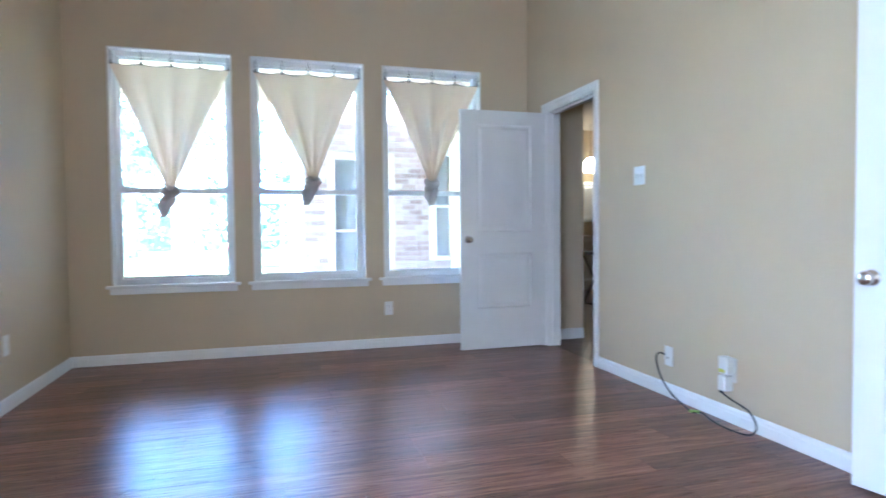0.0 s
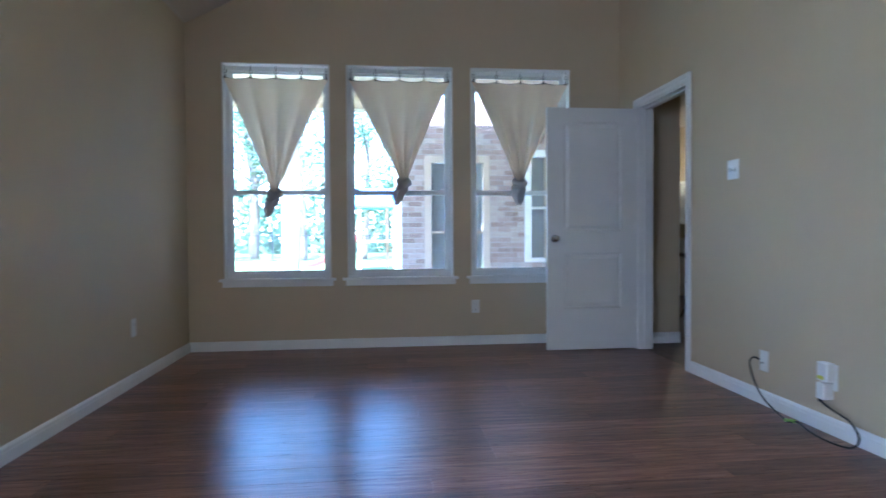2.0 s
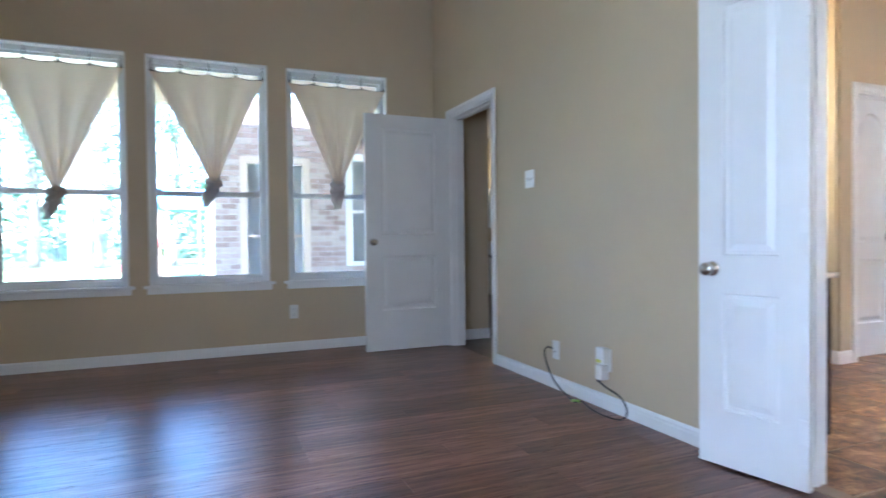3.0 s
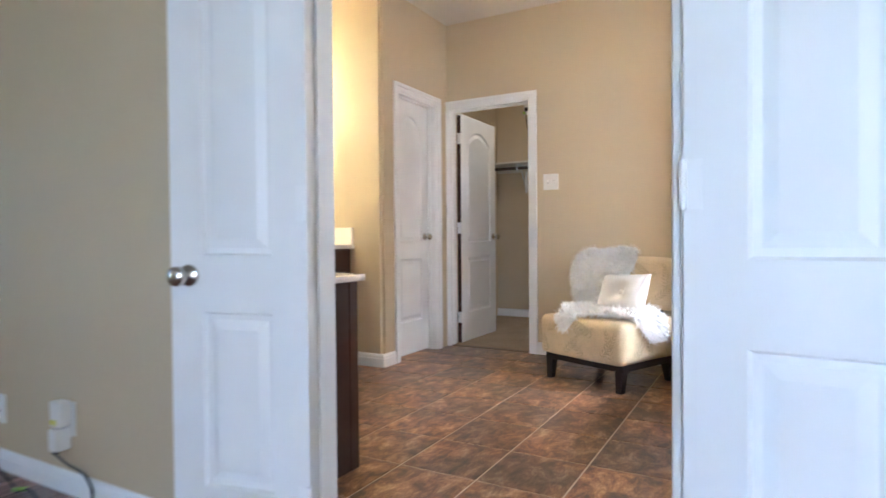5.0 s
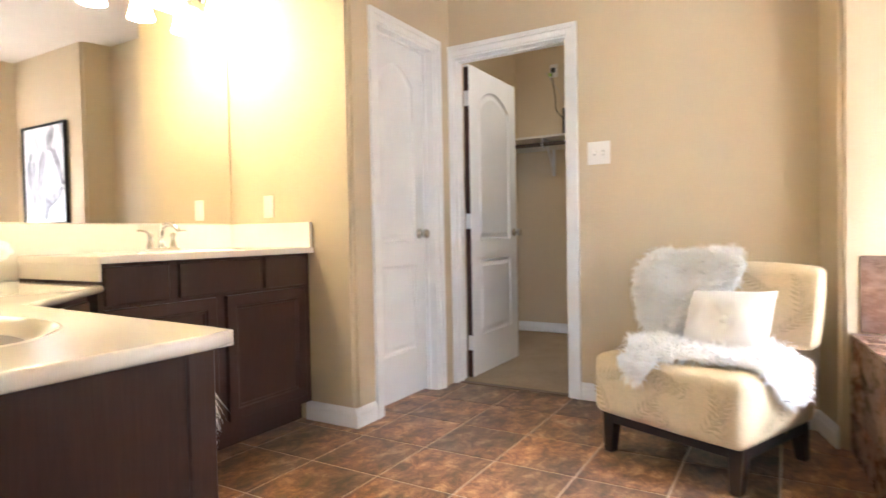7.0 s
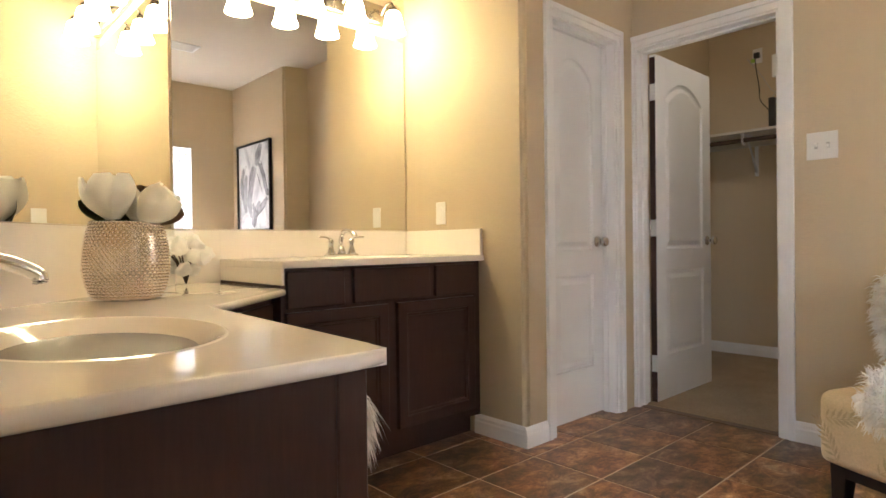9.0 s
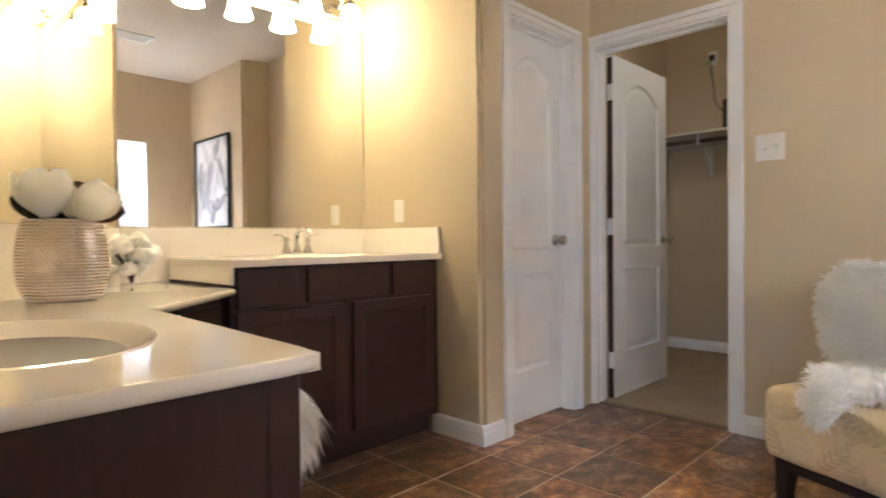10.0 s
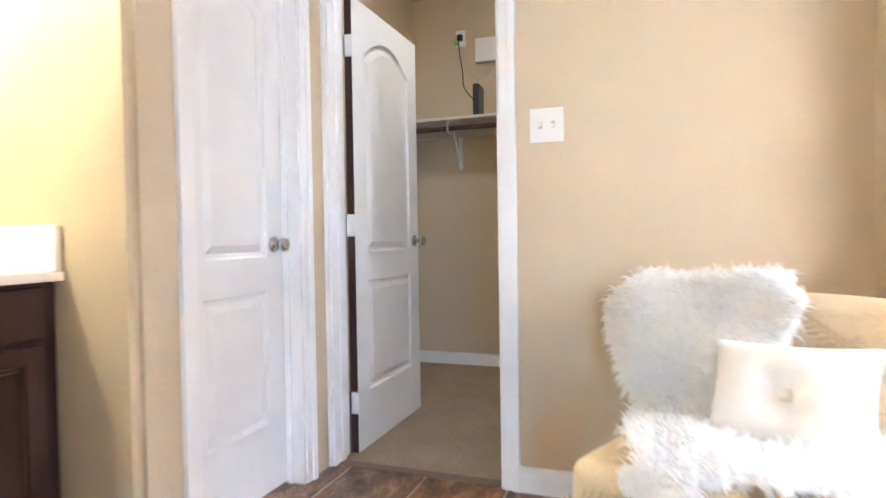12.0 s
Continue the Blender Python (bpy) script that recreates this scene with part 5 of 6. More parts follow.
def knotted_curtain(xc, seed, kx, kz, tail):
    th = empty("curtain", pose(xc, YN + 0.020, 0), "cream canvas curtain hung from clip rings and tied in a knot", "curtain", "knotted curtains")
    rnd = random.Random(seed)
    bm = bmesh.new()
    nu, nv = 44, 34
    g = []
    ph = rnd.uniform(0, 6)
    for j in range(nv + 1):
        s = j / nv
        row = []
        for i in range(nu + 1):
            u = 2 * i / nu - 1
            half = 0.405 * (1 - s) ** 1.06 + 0.030
            x = u * half + kx * s ** 1.5
            z = 2.305 - (2.305 - kz) * s - 0.016 * abs(math.sin(math.pi * 2 * (u + 1))) * (1 - s) ** 4
            fold = (0.008 + 0.024 * s * (1 - s * 0.3)) * math.sin(u * 11.0 + ph + 0.8 * math.sin(3 * s + ph)) + 0.010 * s * math.sin(u * 23.0 + 2 * ph)
            fold += 0.012 * noise.noise(Vector((u * 2.0 + seed, s * 3.0, 0))) * (0.3 + s)
            row.append(bm.verts.new((x, fold - 0.01, z)))
        g.append(row)
    for a, b in zip(g, g[1:]):
        for i in range(nu):
            f = bm.faces.new((a[i], a[i + 1], b[i + 1], b[i]))
            f.smooth = True
    part("drape", bm, CANVAS, th)
    # hem along the top
    bm = bmesh.new()
    add_tube(bm, [(-0.435 + 0.87 * i / 40, -0.012, 2.305 - 0.016 * abs(math.sin(math.pi * 4 * i / 40))) for i in range(41)], 0.0035, 6)
    part("top_hem", bm, CLIPM, th, "dark bound top hem")
    # knot: two twisted loops and a tail, their shade put into a greyer cloth
    for k in range(2):
        bm = bmesh.new()
        pts = []
        for i in range(15):
            a = i / 14 * 2 * math.pi
            pts.append((kx + (0.042 + 0.005 * k) * math.cos(a), -0.012 + 0.034 * math.sin(a), kz - 0.012 - 0.032 * k + 0.022 * math.sin(a + 1.4 * k)))
        add_tube(bm, pts, 0.026, 10)
        part("knot_loop", bm, KNOTC, th, "twisted canvas knot")
    bm = bmesh.new()
    n = 16
    prev = None
    for j in range(12):
        s = j / 11
        cx, cz = kx + tail * s + 0.006 * math.sin(9 * s), kz - 0.03 - 0.185 * s
        r = 0.026 + 0.026 * math.sin(math.pi * min(1, s * 1.1)) * (1 - 0.3 * s)
        ring = [bm.verts.new((cx + r * (1 + 0.28 * math.sin(4 * (2 * math.pi * i / n) + 5 * s)) * math.cos(2 * math.pi * i / n), -0.014 + 0.75 * r * (1 + 0.28 * math.sin(4 * (2 * math.pi * i / n) + 5 * s)) * math.sin(2 * math.pi * i / n), cz)) for i in range(n)]
        if prev:
            for i in range(n):
                f = bm.faces.new((prev[i], prev[(i + 1) % n], ring[(i + 1) % n], ring[i]))
                f.smooth = True
        prev = ring
    bm.faces.new(prev)
    bmesh.ops.recalc_face_normals(bm, faces=bm.faces)
    part("tail", bm, KNOTC, th, "crumpled end below the knot")
    for i in range(5):
        x = -0.418 + 0.209 * i
        bm = bmesh.new()
        add_tube(bm, [(x + 0.014 * math.cos(a), -0.012, 2.352 + 0.014 * math.sin(a)) for a in [2 * math.pi * q / 16 for q in range(17)]], 0.0022, 6)
        add_box(bm, x - 0.006, x + 0.006, -0.016, -0.008, 2.290, 2.326, 0.002, 1)
        add_tube(bm, [(x, -0.012, 2.326), (x, -0.012, 2.340)], 0.002, 6)
        rg = part("clip_ring", bm, CLIPM, th, "dark metal clip ring")
        bm = bmesh.new()
        add_tube(bm, [(x, -0.012, 2.366), (x, -0.012, 2.400)], 0.0016, 6)
        part("hook", bm, CLIPM, rg)
    return th


for i, (a, b) in enumerate(WINX):
    knotted_curtain((a + b) / 2, i + 1, *((-0.025, 1.345, -0.065), (0.026, 1.445, -0.07), (-0.010, 1.445, -0.012))[i])

# bathroom window's curtain, pulled to one corner
bc = empty("bath_curtain", pose(0, YT - 0.03, 0), "cream canvas curtain tied aside at the bathroom window", "curtain")
bm = bmesh.new()
g = []
for j in range(25):
    s = j / 24
    row = []
    for i in range(31):
        u = i / 30
        x = 4.92 - (1.25 * u) * (1 - s) ** 0.9 - 0.95 * s - 0.05 * u
        z = 1.96 - 0.03 * abs(math.sin(math.pi * 4 * u)) * (1 - s) - 0.75 * s
        row.append(bm.verts.new((x, 0.018 * math.sin(u * 17) * (0.4 + s), z)))
    g.append(row)
for a, b in zip(g, g[1:]):
    for i in range(30):
        f = bm.faces.new((a[i], a[i + 1], b[i + 1], b[i]))
        f.smooth = True
part("drape", bm, CANVAS, bc)


# ---- plates and switches ----
def plate(name, m, label, category, kind_, w=0.072, h=0.116):
    """A wall plate whose face looks to -y in its own frame; kind_: duplex, toggle2 or coax."""
    th = empty(name, m, label, category)
    part("cover", box(-w / 2, w / 2, -0.006, -0.0005, -h / 2, h / 2, 0.003, 3), PLATE, th)
    if kind_ == "duplex":
        for s in (-1, 1):
            rc = part("receptacle", box(-0.017, 0.017, -0.0085, -0.005, s * 0.021 - 0.014, s * 0.021 + 0.014, 0.003, 2), PLATE, th)
            for dx, hh in ((-0.0065, 0.0045), (0.0065, 0.0035)):
                part("slot", box(dx - 0.0011, dx + 0.0011, -0.0092, -0.0082, s * 0.021 + 0.003 - hh, s * 0.021 + 0.003 + hh), DARKHOLE, rc)
            bm = bmesh.new()
            add_cyl(bm, 0.0024, 0.0024, (0, -0.0082, s * 0.021 - 0.008), (0, -0.0092, s * 0.021 - 0.008), 10)
            part("ground_hole", bm, DARKHOLE, rc)
    elif kind_ == "toggle2":
        for k, dx in enumerate((-0.023, 0.023)):
            fr = part("switch_frame", box(dx - 0.0065, dx + 0.0065, -0.0072, -0.0055, -0.013, 0.013, 0.001, 1), WIREW, th)
            bm = box(-0.0042, 0.0042, -0.017, 0.0, -0.006, 0.006, 0.0015, 2)
            tg = part("toggle", bm, PLATE, fr)
            tg.matrix_basis = pose(dx, -0.006, 0.0, 28 if k else -28)
    elif kind_ == "rocker":
        part("rocker", box(-0.016, 0.016, -0.009, -0.005, -0.033, 0.033, 0.002, 2), PLATE, th)
    elif kind_ == "coax":
        bm = bmesh.new()
        add_cyl(bm, 0.005, 0.005, (0, -0.005, -0.01), (0, -0.02, -0.01), 12)
        part("coax_jack", bm, NICKEL, th)
    for s in (-1, 1):
        bm = bmesh.new()
        add_cyl(bm, 0.003, 0.003, (0, -0.0055, s * h * 0.42), (0, -0.0068, s * h * 0.42), 10)
        part("screw", bm, PLATE, th)
    return th


plate("wall_outlet", pose(1.140, YN, 0.338), "white duplex outlet low on the window wall", "outlet", "duplex")
plate("wall_outlet", pose(XW, 4.12, 0.376, 0, 0, 90), "white outlet plate low on the west wall", "outlet", "duplex")
plate("light_switch", pose(XE, 3.503, 1.351, 0, 0, -90), "white double toggle switch beside the bedroom door", "switch", "toggle2", 0.114, 0.118)
plate("coax_plate", pose(XE, 3.205, 0.245, 0, 0, -90), "white cable plate with a black coaxial lead", "wall plate", "coax")
plate("wall_outlet", pose(XE, 2.712, 0.275, 0, 0, -90), "white duplex outlet with a plugged-in surge adapter", "outlet", "duplex", 0.08, 0.125)
plate("light_switch", pose(XC, 1.976, 1.353, 0, 0, -90), "white double toggle switch beside the closet door", "switch", "toggle2", 0.122, 0.122)
plate("wall_outlet", pose(XV, 3.461, 1.094, 0, 0, -90), "white rocker outlet over the vanity", "outlet", "rocker")

# adapter and leads on the bedroom's east wall
ad = empty("plug_adapter", pose(XE - 0.009, 2.712, 0.275, 0, 0, -90), "white plug-in adapter with a yellow label", "adapter")
part("housing", box(-0.034, 0.034, -0.045, 0.0, -0.02, 0.07, 0.008, 3), PLATE, ad)
part("lower_plug", box(-0.026, 0.026, -0.055, 0.0, -0.105, -0.026, 0.008, 3), PLATE, ad)
part("yellow_label", box(-0.027, 0.014, -0.0462, -0.0455, -0.012, 0.006), paint("yellow_label", (0.62, 0.60, 0.08), 0.4), ad)
ld = empty("coaxial_lead", pose(0, 0, 0), "black coaxial lead looping along the baseboard", "cable")
bm = bmesh.new()
add_tube(bm, smooth_path([(XE - 0.021, 3.215, 0.252), (XE - 0.05, 3.235, 0.262), (XE - 0.06, 3.25, 0.22), (XE - 0.05, 3.215, 0.12), (XE - 0.07, 3.10, 0.055), (XE - 0.075, 2.98, 0.016), (XE - 0.10, 2.88, 0.010), (XE - 0.09, 2.82, 0.024),
                          (XE - 0.10, 2.72, 0.008), (XE - 0.11, 2.58, 0.008), (XE - 0.08, 2.50, 0.012), (XE - 0.045, 2.50, 0.05), (XE - 0.035, 2.56, 0.105), (XE - 0.045, 2.66, 0.135), (XE - 0.042, 2.728, 0.155), (XE - 0.04, 2.735, 0.178)], 8), 0.0045, 8)
part("lead", bm, RUBBER, ld)
bm = bmesh.new()
add_tube(bm, [(XE - 0.10, 2.90, 0.012), (XE - 0.09, 2.84, 0.022)], 0.009, 8)
part("connector", bm, GREENTIE, ld, "green cable connector")
bm = bmesh.new()
add_tube(bm, [(XE - 0.04, 2.735, 0.178), (XE - 0.04, 2.735, 0.152)], 0.011, 10)
part("plug", bm, BLACKP, ld)

# ---- closet fittings ----
sf = empty("closet_shelf", pose(0, 0, 0), "painted closet shelf on a white bracket with a dark rod", "shelf")
part("board", box(CX1 - 0.32, CX1 - 0.001, 1.63, 3.29, 1.745, 1.765, 0.003, 1), SHELFW, sf)
part("cleat", box(CX1 - 0.018, CX1 - 0.001, 1.63, 3.29, 1.675, 1.744), SHELFW, sf)
bm = bmesh.new()
add_cyl(bm, 0.017, 0.017, (CX1 - 0.27, 1.625, 1.695), (CX1 - 0.27, 3.295, 1.695), 16)
part("rod", bm, RODM, sf, "dark brown hanging rod")
bm = bmesh.new()
yb = 2.93
add_box(bm, CX1 - 0.30, CX1 - 0.004, yb - 0.012, yb + 0.012, 1.732, 1.744)
add_box(bm, CX1 - 0.012, CX1 - 0.001, yb - 0.014, yb + 0.014, 1.44, 1.73, 0.003, 1)
add_tube(bm, [(CX1 - 0.01, yb, 1.47), (CX1 - 0.10, yb, 1.60), (CX1 - 0.20, yb, 1.735)], 0.008, 8)
add_tube(bm, smooth_path([(CX1 - 0.25, yb, 1.735), (CX1 - 0.30, yb, 1.71), (CX1 - 0.29, yb, 1.67), (CX1 - 0.25, yb, 1.67)]), 0.008, 8)
part("bracket", bm, VINYL, sf, "white metal shelf bracket")
ro = empty("router", pose(CX1 - 0.17, 2.745, 1.766, 0, 0, 4), "black upright router standing on the closet shelf", "router")
part("case", box(-0.085, 0.085, -0.022, 0.022, 0.008, 0.225, 0.006, 2), BLACKP, ro)
part("foot", box(-0.07, 0.07, -0.04, 0.04, 0.0, 0.012, 0.004, 1), BLACKP, ro)
pw = empty("power_adapter", pose(CX1, 2.92, 2.39, 0, 0, -90), "white outlet with a black plug and green tag", "outlet")
part("cover", box(-0.036, 0.036, -0.006, -0.0005, -0.058, 0.058, 0.003, 2), PLATE, pw)
part("plug", box(-0.02, 0.02, -0.035, -0.006, -0.02, 0.022, 0.004, 2), BLACKP, pw)
part("green_tag", box(-0.045, -0.012, -0.02, -0.012, -0.05, -0.02, 0.003, 1), GREENTIE, pw)
bm = bmesh.new()
add_tube(bm, smooth_path([(-0.01, -0.025, -0.02), (0.0, -0.03, -0.12), (0.02, -0.03, -0.25), (0.03, -0.035, -0.36), (0.10, -0.04, -0.46), (0.14, -0.06, -0.56)]), 0.004, 6)
part("lead", bm, RUBBER, pw)
hb = empty("network_box", pose(CX1, 2.69, 2.28, 0, 0, -90), "white wall-mounted network box in the closet", "network box")
part("case", box(-0.115, 0.115, -0.045, -0.0005, -0.085, 0.085, 0.008, 3), PLATE, hb)
part("mark", box(0.07, 0.112, -0.0465, -0.0448, 0.05, 0.062), DARKHOLE, hb)
bm = bmesh.new()
add_tube(bm, smooth_path([(-0.02, -0.02, -0.085), (-0.06, -0.02, -0.17), (-0.10, -0.03, -0.22), (-0.13, -0.06, -0.27)]), 0.003, 6)
add_tube(bm, smooth_path([(-0.30, -0.02, 0.10), (-0.20, -0.02, -0.05), (-0.10, -0.02, -0.20), (0.0, -0.02, -0.14), (0.06, -0.02, -0.085)]), 0.003, 6)
part("wire", bm, WIREW, hb)
# unseen fitting, added to brighten the closet from above
cl = empty("closet_fill_light", pose(6.35, 2.35, CB - 0.02), "unseen round ceiling light added to brighten the closet", "ceiling light")
bm = bmesh.new()
add_lathe(bm, [(0.05, -0.085), (0.10, -0.07), (0.13, -0.04), (0.14, -0.012)], 28)
part("diffuser", bm, emitter("lit_diffuser", (1.0, 0.83, 0.60), 1.6), cl)
bm = bmesh.new()
add_lathe(bm, [(0.15, -0.014), (0.155, -0.006), (0.15, -0.0005)], 28)
part("rim", bm, NICKEL, cl)

# threshold strips
structure("threshold_closet", box(XC + 0.012, XC + 0.07, D4[0] + 0.014, D4[1] - 0.014, -0.002, 0.006, 0.003, 1), paint("threshold", (0.16, 0.11, 0.08), 0.5), "brown carpet edge strip in the closet doorway", "trim")
structure("threshold_bath", box(XE + 0.025, XE + 0.10, D2[0] + 0.014, D2[1] - 0.014, -0.002, 0.005, 0.002, 1), paint("threshold_b", (0.30, 0.22, 0.16), 0.5), "tan edge strip between planks and tiles", "trim")

# ceiling vent
vn = empty("ceiling_vent", pose(4.44, 0.87, CB), "white slatted ceiling vent", "vent")
bm = bmesh.new()
for p, q, r, s in ((-0.16, 0.16, -0.10, -0.075), (-0.16, 0.16, 0.075, 0.10), (-0.16, -0.135, -0.075, 0.075), (0.135, 0.16, -0.075, 0.075)):
    add_box(bm, p, q, r, s, -0.012, -0.0005, 0.003, 1)
part("frame", bm, VINYL, vn)
# dark sheet in place of the shaded duct behind the slats
part("duct_shade", box(-0.135, 0.135, -0.075, 0.075, -0.003, -0.0008), DARKHOLE, vn)
for k in range(7):
    bm = box(-0.135, 0.135, -0.008, 0.008, -0.0012, 0.0012)
    ob = part("slat", bm, VINYL, vn)
    ob.matrix_basis = pose(0, -0.06 + 0.02 * k, -0.007, 35)

# ---- framed picture ----
PY1, PY0, PZ0, PZ1 = 0.65, -0.155, 1.094, 2.052
pc = empty("framed_picture", pose(XP, 0, 0), "large grey and white brushwork picture in a thin black frame", "picture")
bm = bmesh.new()
for p, q, r, s in ((PY0, PY0 + 0.022, PZ0, PZ1), (PY1 - 0.022, PY1, PZ0, PZ1), (PY0 + 0.022, PY1 - 0.022, PZ0, PZ0 + 0.022), (PY0 + 0.022, PY1 - 0.022, PZ1 - 0.022, PZ1)):
    add_box(bm, -0.036, -0.002, p, q, r, s, 0.003, 1)
part("frame", bm, BLACKWOOD, pc)


def canvas_mat():
    m, t, b = nodes_of("painted_canvas")
    a = noise_of(t, 3.2, 5.0, 0.6, (1, 1, 0.6), 1.6)
    c = ramp(t, a, [(0.34, (0.36, 0.36, 0.39)), (0.46, (0.58, 0.58, 0.60)), (0.56, (0.72, 0.72, 0.73)), (0.72, (0.52, 0.52, 0.55))])
    t.links.new(c, b.inputs["Base Color"])
    b.inputs["Roughness"].default_value = 0.6
    bump(t, b, noise_of(t, 30.0, 4.0, 0.6, (1, 6, 1)), 0.4, 0.002)
    return m


part("canvas", box(-0.018, -0.010, PY0 + 0.02, PY1 - 0.02, PZ0 + 0.02, PZ1 - 0.02), canvas_mat(), pc)
WASHP = paint("pale_grey_wash", (0.34, 0.335, 0.36), 0.6, vary=0.3, scale=9.0, bump_scale=60, bump_depth=0.001)
GREYP = paint("grey_brushwork", (0.27, 0.265, 0.29), 0.6, vary=0.45, scale=14.0, bump_scale=60, bump_depth=0.001)
DARKP = paint("charcoal_brushwork", (0.13, 0.127, 0.14), 0.6, vary=0.5, scale=20.0)


def stroke(bm, pts, w):
    """A brush stroke lying on the canvas: a flat ribbon of varying width."""
    line = [Vector((p[0], p[1])) for p in smooth_path([(y, z, 0) for y, z in pts], 8)]
    n = len(line)
    vs = []
    for i, p in enumerate(line):
        d = (line[min(i + 1, n - 1)] - line[max(i - 1, 0)]).normalized()
        s = Vector((-d.y, d.x)) * w * (0.35 + 0.65 * math.sin(math.pi * (i + 0.6) / (n + 0.2)))
        vs.append([bm.verts.new((-0.0186, *(p + s))), bm.verts.new((-0.0186, *(p - s)))])
    for a, b in zip(vs, vs[1:]):
        bm.faces.new((a[0], a[1], b[1], b[0]))


STROKES = ((WASHP, 0.060, 0.0, [[(0.42, 2.02), (0.36, 1.90), (0.30, 1.80)], [(0.30, 1.78), (0.20, 1.62), (0.14, 1.42), (0.18, 1.24)], [(0.06, 1.72), (0.02, 1.50), (0.05, 1.30)], [(0.40, 1.40), (0.30, 1.30), (0.20, 1.16)]]),
           (GREYP, 0.040, 0.0005, [[(0.42, 1.98), (0.34, 1.93), (0.30, 1.87)], [(0.36, 1.82), (0.46, 1.72), (0.52, 1.58), (0.57, 1.46)], [(0.57, 1.44), (0.46, 1.37), (0.34, 1.30), (0.26, 1.28)], [(0.24, 1.80), (0.17, 1.68), (0.15, 1.55)], [(0.22, 1.40), (0.28, 1.25), (0.24, 1.14)], [(0.00, 1.80), (-0.06, 1.62), (-0.03, 1.45)]]),
           (DARKP, 0.007, 0.001, [[(0.45, 2.00), (0.38, 1.90), (0.30, 1.85)], [(0.42, 1.84), (0.51, 1.68), (0.60, 1.45), (0.56, 1.41)], [(0.33, 1.72), (0.40, 1.60), (0.45, 1.50)], [(0.56, 1.40), (0.42, 1.30), (0.28, 1.25)], [(0.20, 1.72), (0.13, 1.60), (0.12, 1.50)], [(0.33, 1.26), (0.26, 1.17), (0.24, 1.13)], [(0.06, 1.82), (-0.02, 1.66), (-0.01, 1.50)]]))
for mt, w, lift, sets in STROKES:
    for pts in sets:
        bm = bmesh.new()
        stroke(bm, pts, w)
        bmesh.ops.translate(bm, verts=bm.verts, vec=(-lift, 0, 0))
        part("brush_stroke", bm, mt, pc)

# ---- kitchen glimpsed past the hall ----
kc = empty("kitchen_wall_cabinet", pose(0, 0, 0), "white kitchen wall cabinet with panelled doors", "cabinet")
part("body", box(4.2, 6.3, 9.06, 9.398, 1.13, 1.74), TRIM, kc)
part("crown", box(4.18, 6.32, 9.03, 9.398, 1.74, 1.80, 0.012, 2), TRIM, kc)
for k in range(5):
    bm = bmesh.new()
    cab_front(bm, 4.22 + 0.415 * k, 4.62 + 0.415 * k, 1.145, 1.73, 9.06)
    part("door", bm, TRIM, kc)
kb = empty("kitchen_base_cabinet", pose(0, 0, 0), "white kitchen base cabinet under a pale worktop", "cabinet")
part("body", box(4.2, 6.3, 8.82, 9.398, 0.0, 0.86), TRIM, kb)
for k in range(5):
    bm = bmesh.new()
    cab_front(bm, 4.22 + 0.415 * k, 4.62 + 0.415 * k, 0.12, 0.84, 8.82)
    part("door", bm, TRIM, kb)
tagged(part("kitchen_worktop", box(4.18, 6.32, 8.78, 9.398, 0.861, 0.90, 0.006, 2), MARBLE), "pale stone kitchen worktop on white cabinets", "worktop")
# hanging form is made up; it supplies the glow of an over-cabinet light
pl = empty("cabinet_glow_lamp", pose(5.25, 8.85, 2.06), "warm glowing lamp standing in for the kitchen's over-cabinet light", "pendant light")
bm = bmesh.new()
add_lathe(bm, [(0.05, 0.12), (0.10, 0.06), (0.12, -0.06), (0.10, -0.12), (0.04, -0.13)], 24)
part("shade", bm, KSHADE, pl)
bm = bmesh.new()
add_cyl(bm, 0.006, 0.006, (0, 0, 0.12), (0, 0, CB - 2.06), 8)
part("stem", bm, NICKEL, pl)
# bar stool past the hall
bs = empty("bar_stool", pose(3.95, 6.42, 0), "dark folding bar stool with crossed legs in the kitchen", "stool")
part("seat", box(-0.20, 0.20, -0.18, 0.18, 0.70, 0.745, 0.012, 3), ESPRESSO_LEG, bs)
for sx in (-1, 1):
    for sy in (-1, 1):
        bm = bmesh.new()
        add_tube(bm, [(-sx * sy * 0.15, sy * 0.14, 0.71), (sx * sy * 0.19, sy * 0.15, 0.0)], 0.013, 8)
        part("leg", bm, ESPRESSO_LEG, bs)
for z, x in ((0.12, 0.165), (0.12, -0.165)):
    bm = bmesh.new()
    add_tube(bm, [(x, -0.15, z), (x, 0.15, z)], 0.010, 8)
    part("stretcher", bm, ESPRESSO_LEG, bs)


# ---- yard: patio roof, column, fence, play set, trees ----
PWHITE = paint("white_column_paint", (0.72, 0.70, 0.66), 0.6, vary=0.04)
STUCCO = paint("tan_soffit", (0.50, 0.40, 0.31), 0.8, vary=0.05)
structure("patio_roof", box(-3.4, 4.3, YN + 0.17, 8.55, 3.02, 3.16), STUCCO, "tan covered patio roof over the windows", "roof")
structure("patio_beam", box(-3.4, 0.60, 8.32, 8.55, 2.72, 3.02), STUCCO, "tan painted beam at the patio's edge", "beam")
colm = empty("porch_column", pose(-0.93, 8.43, -0.08), "square white painted porch column", "column")
part("shaft", box(-0.11, 0.11, -0.11, 0.11, 0.14, 2.66, 0.01, 2), PWHITE, colm)
part("base", box(-0.14, 0.14, -0.14, 0.14, 0.0, 0.14, 0.012, 2), PWHITE, colm)
part("capital", box(-0.14, 0.14, -0.14, 0.14, 2.66, 2.80, 0.012, 2), PWHITE, colm)

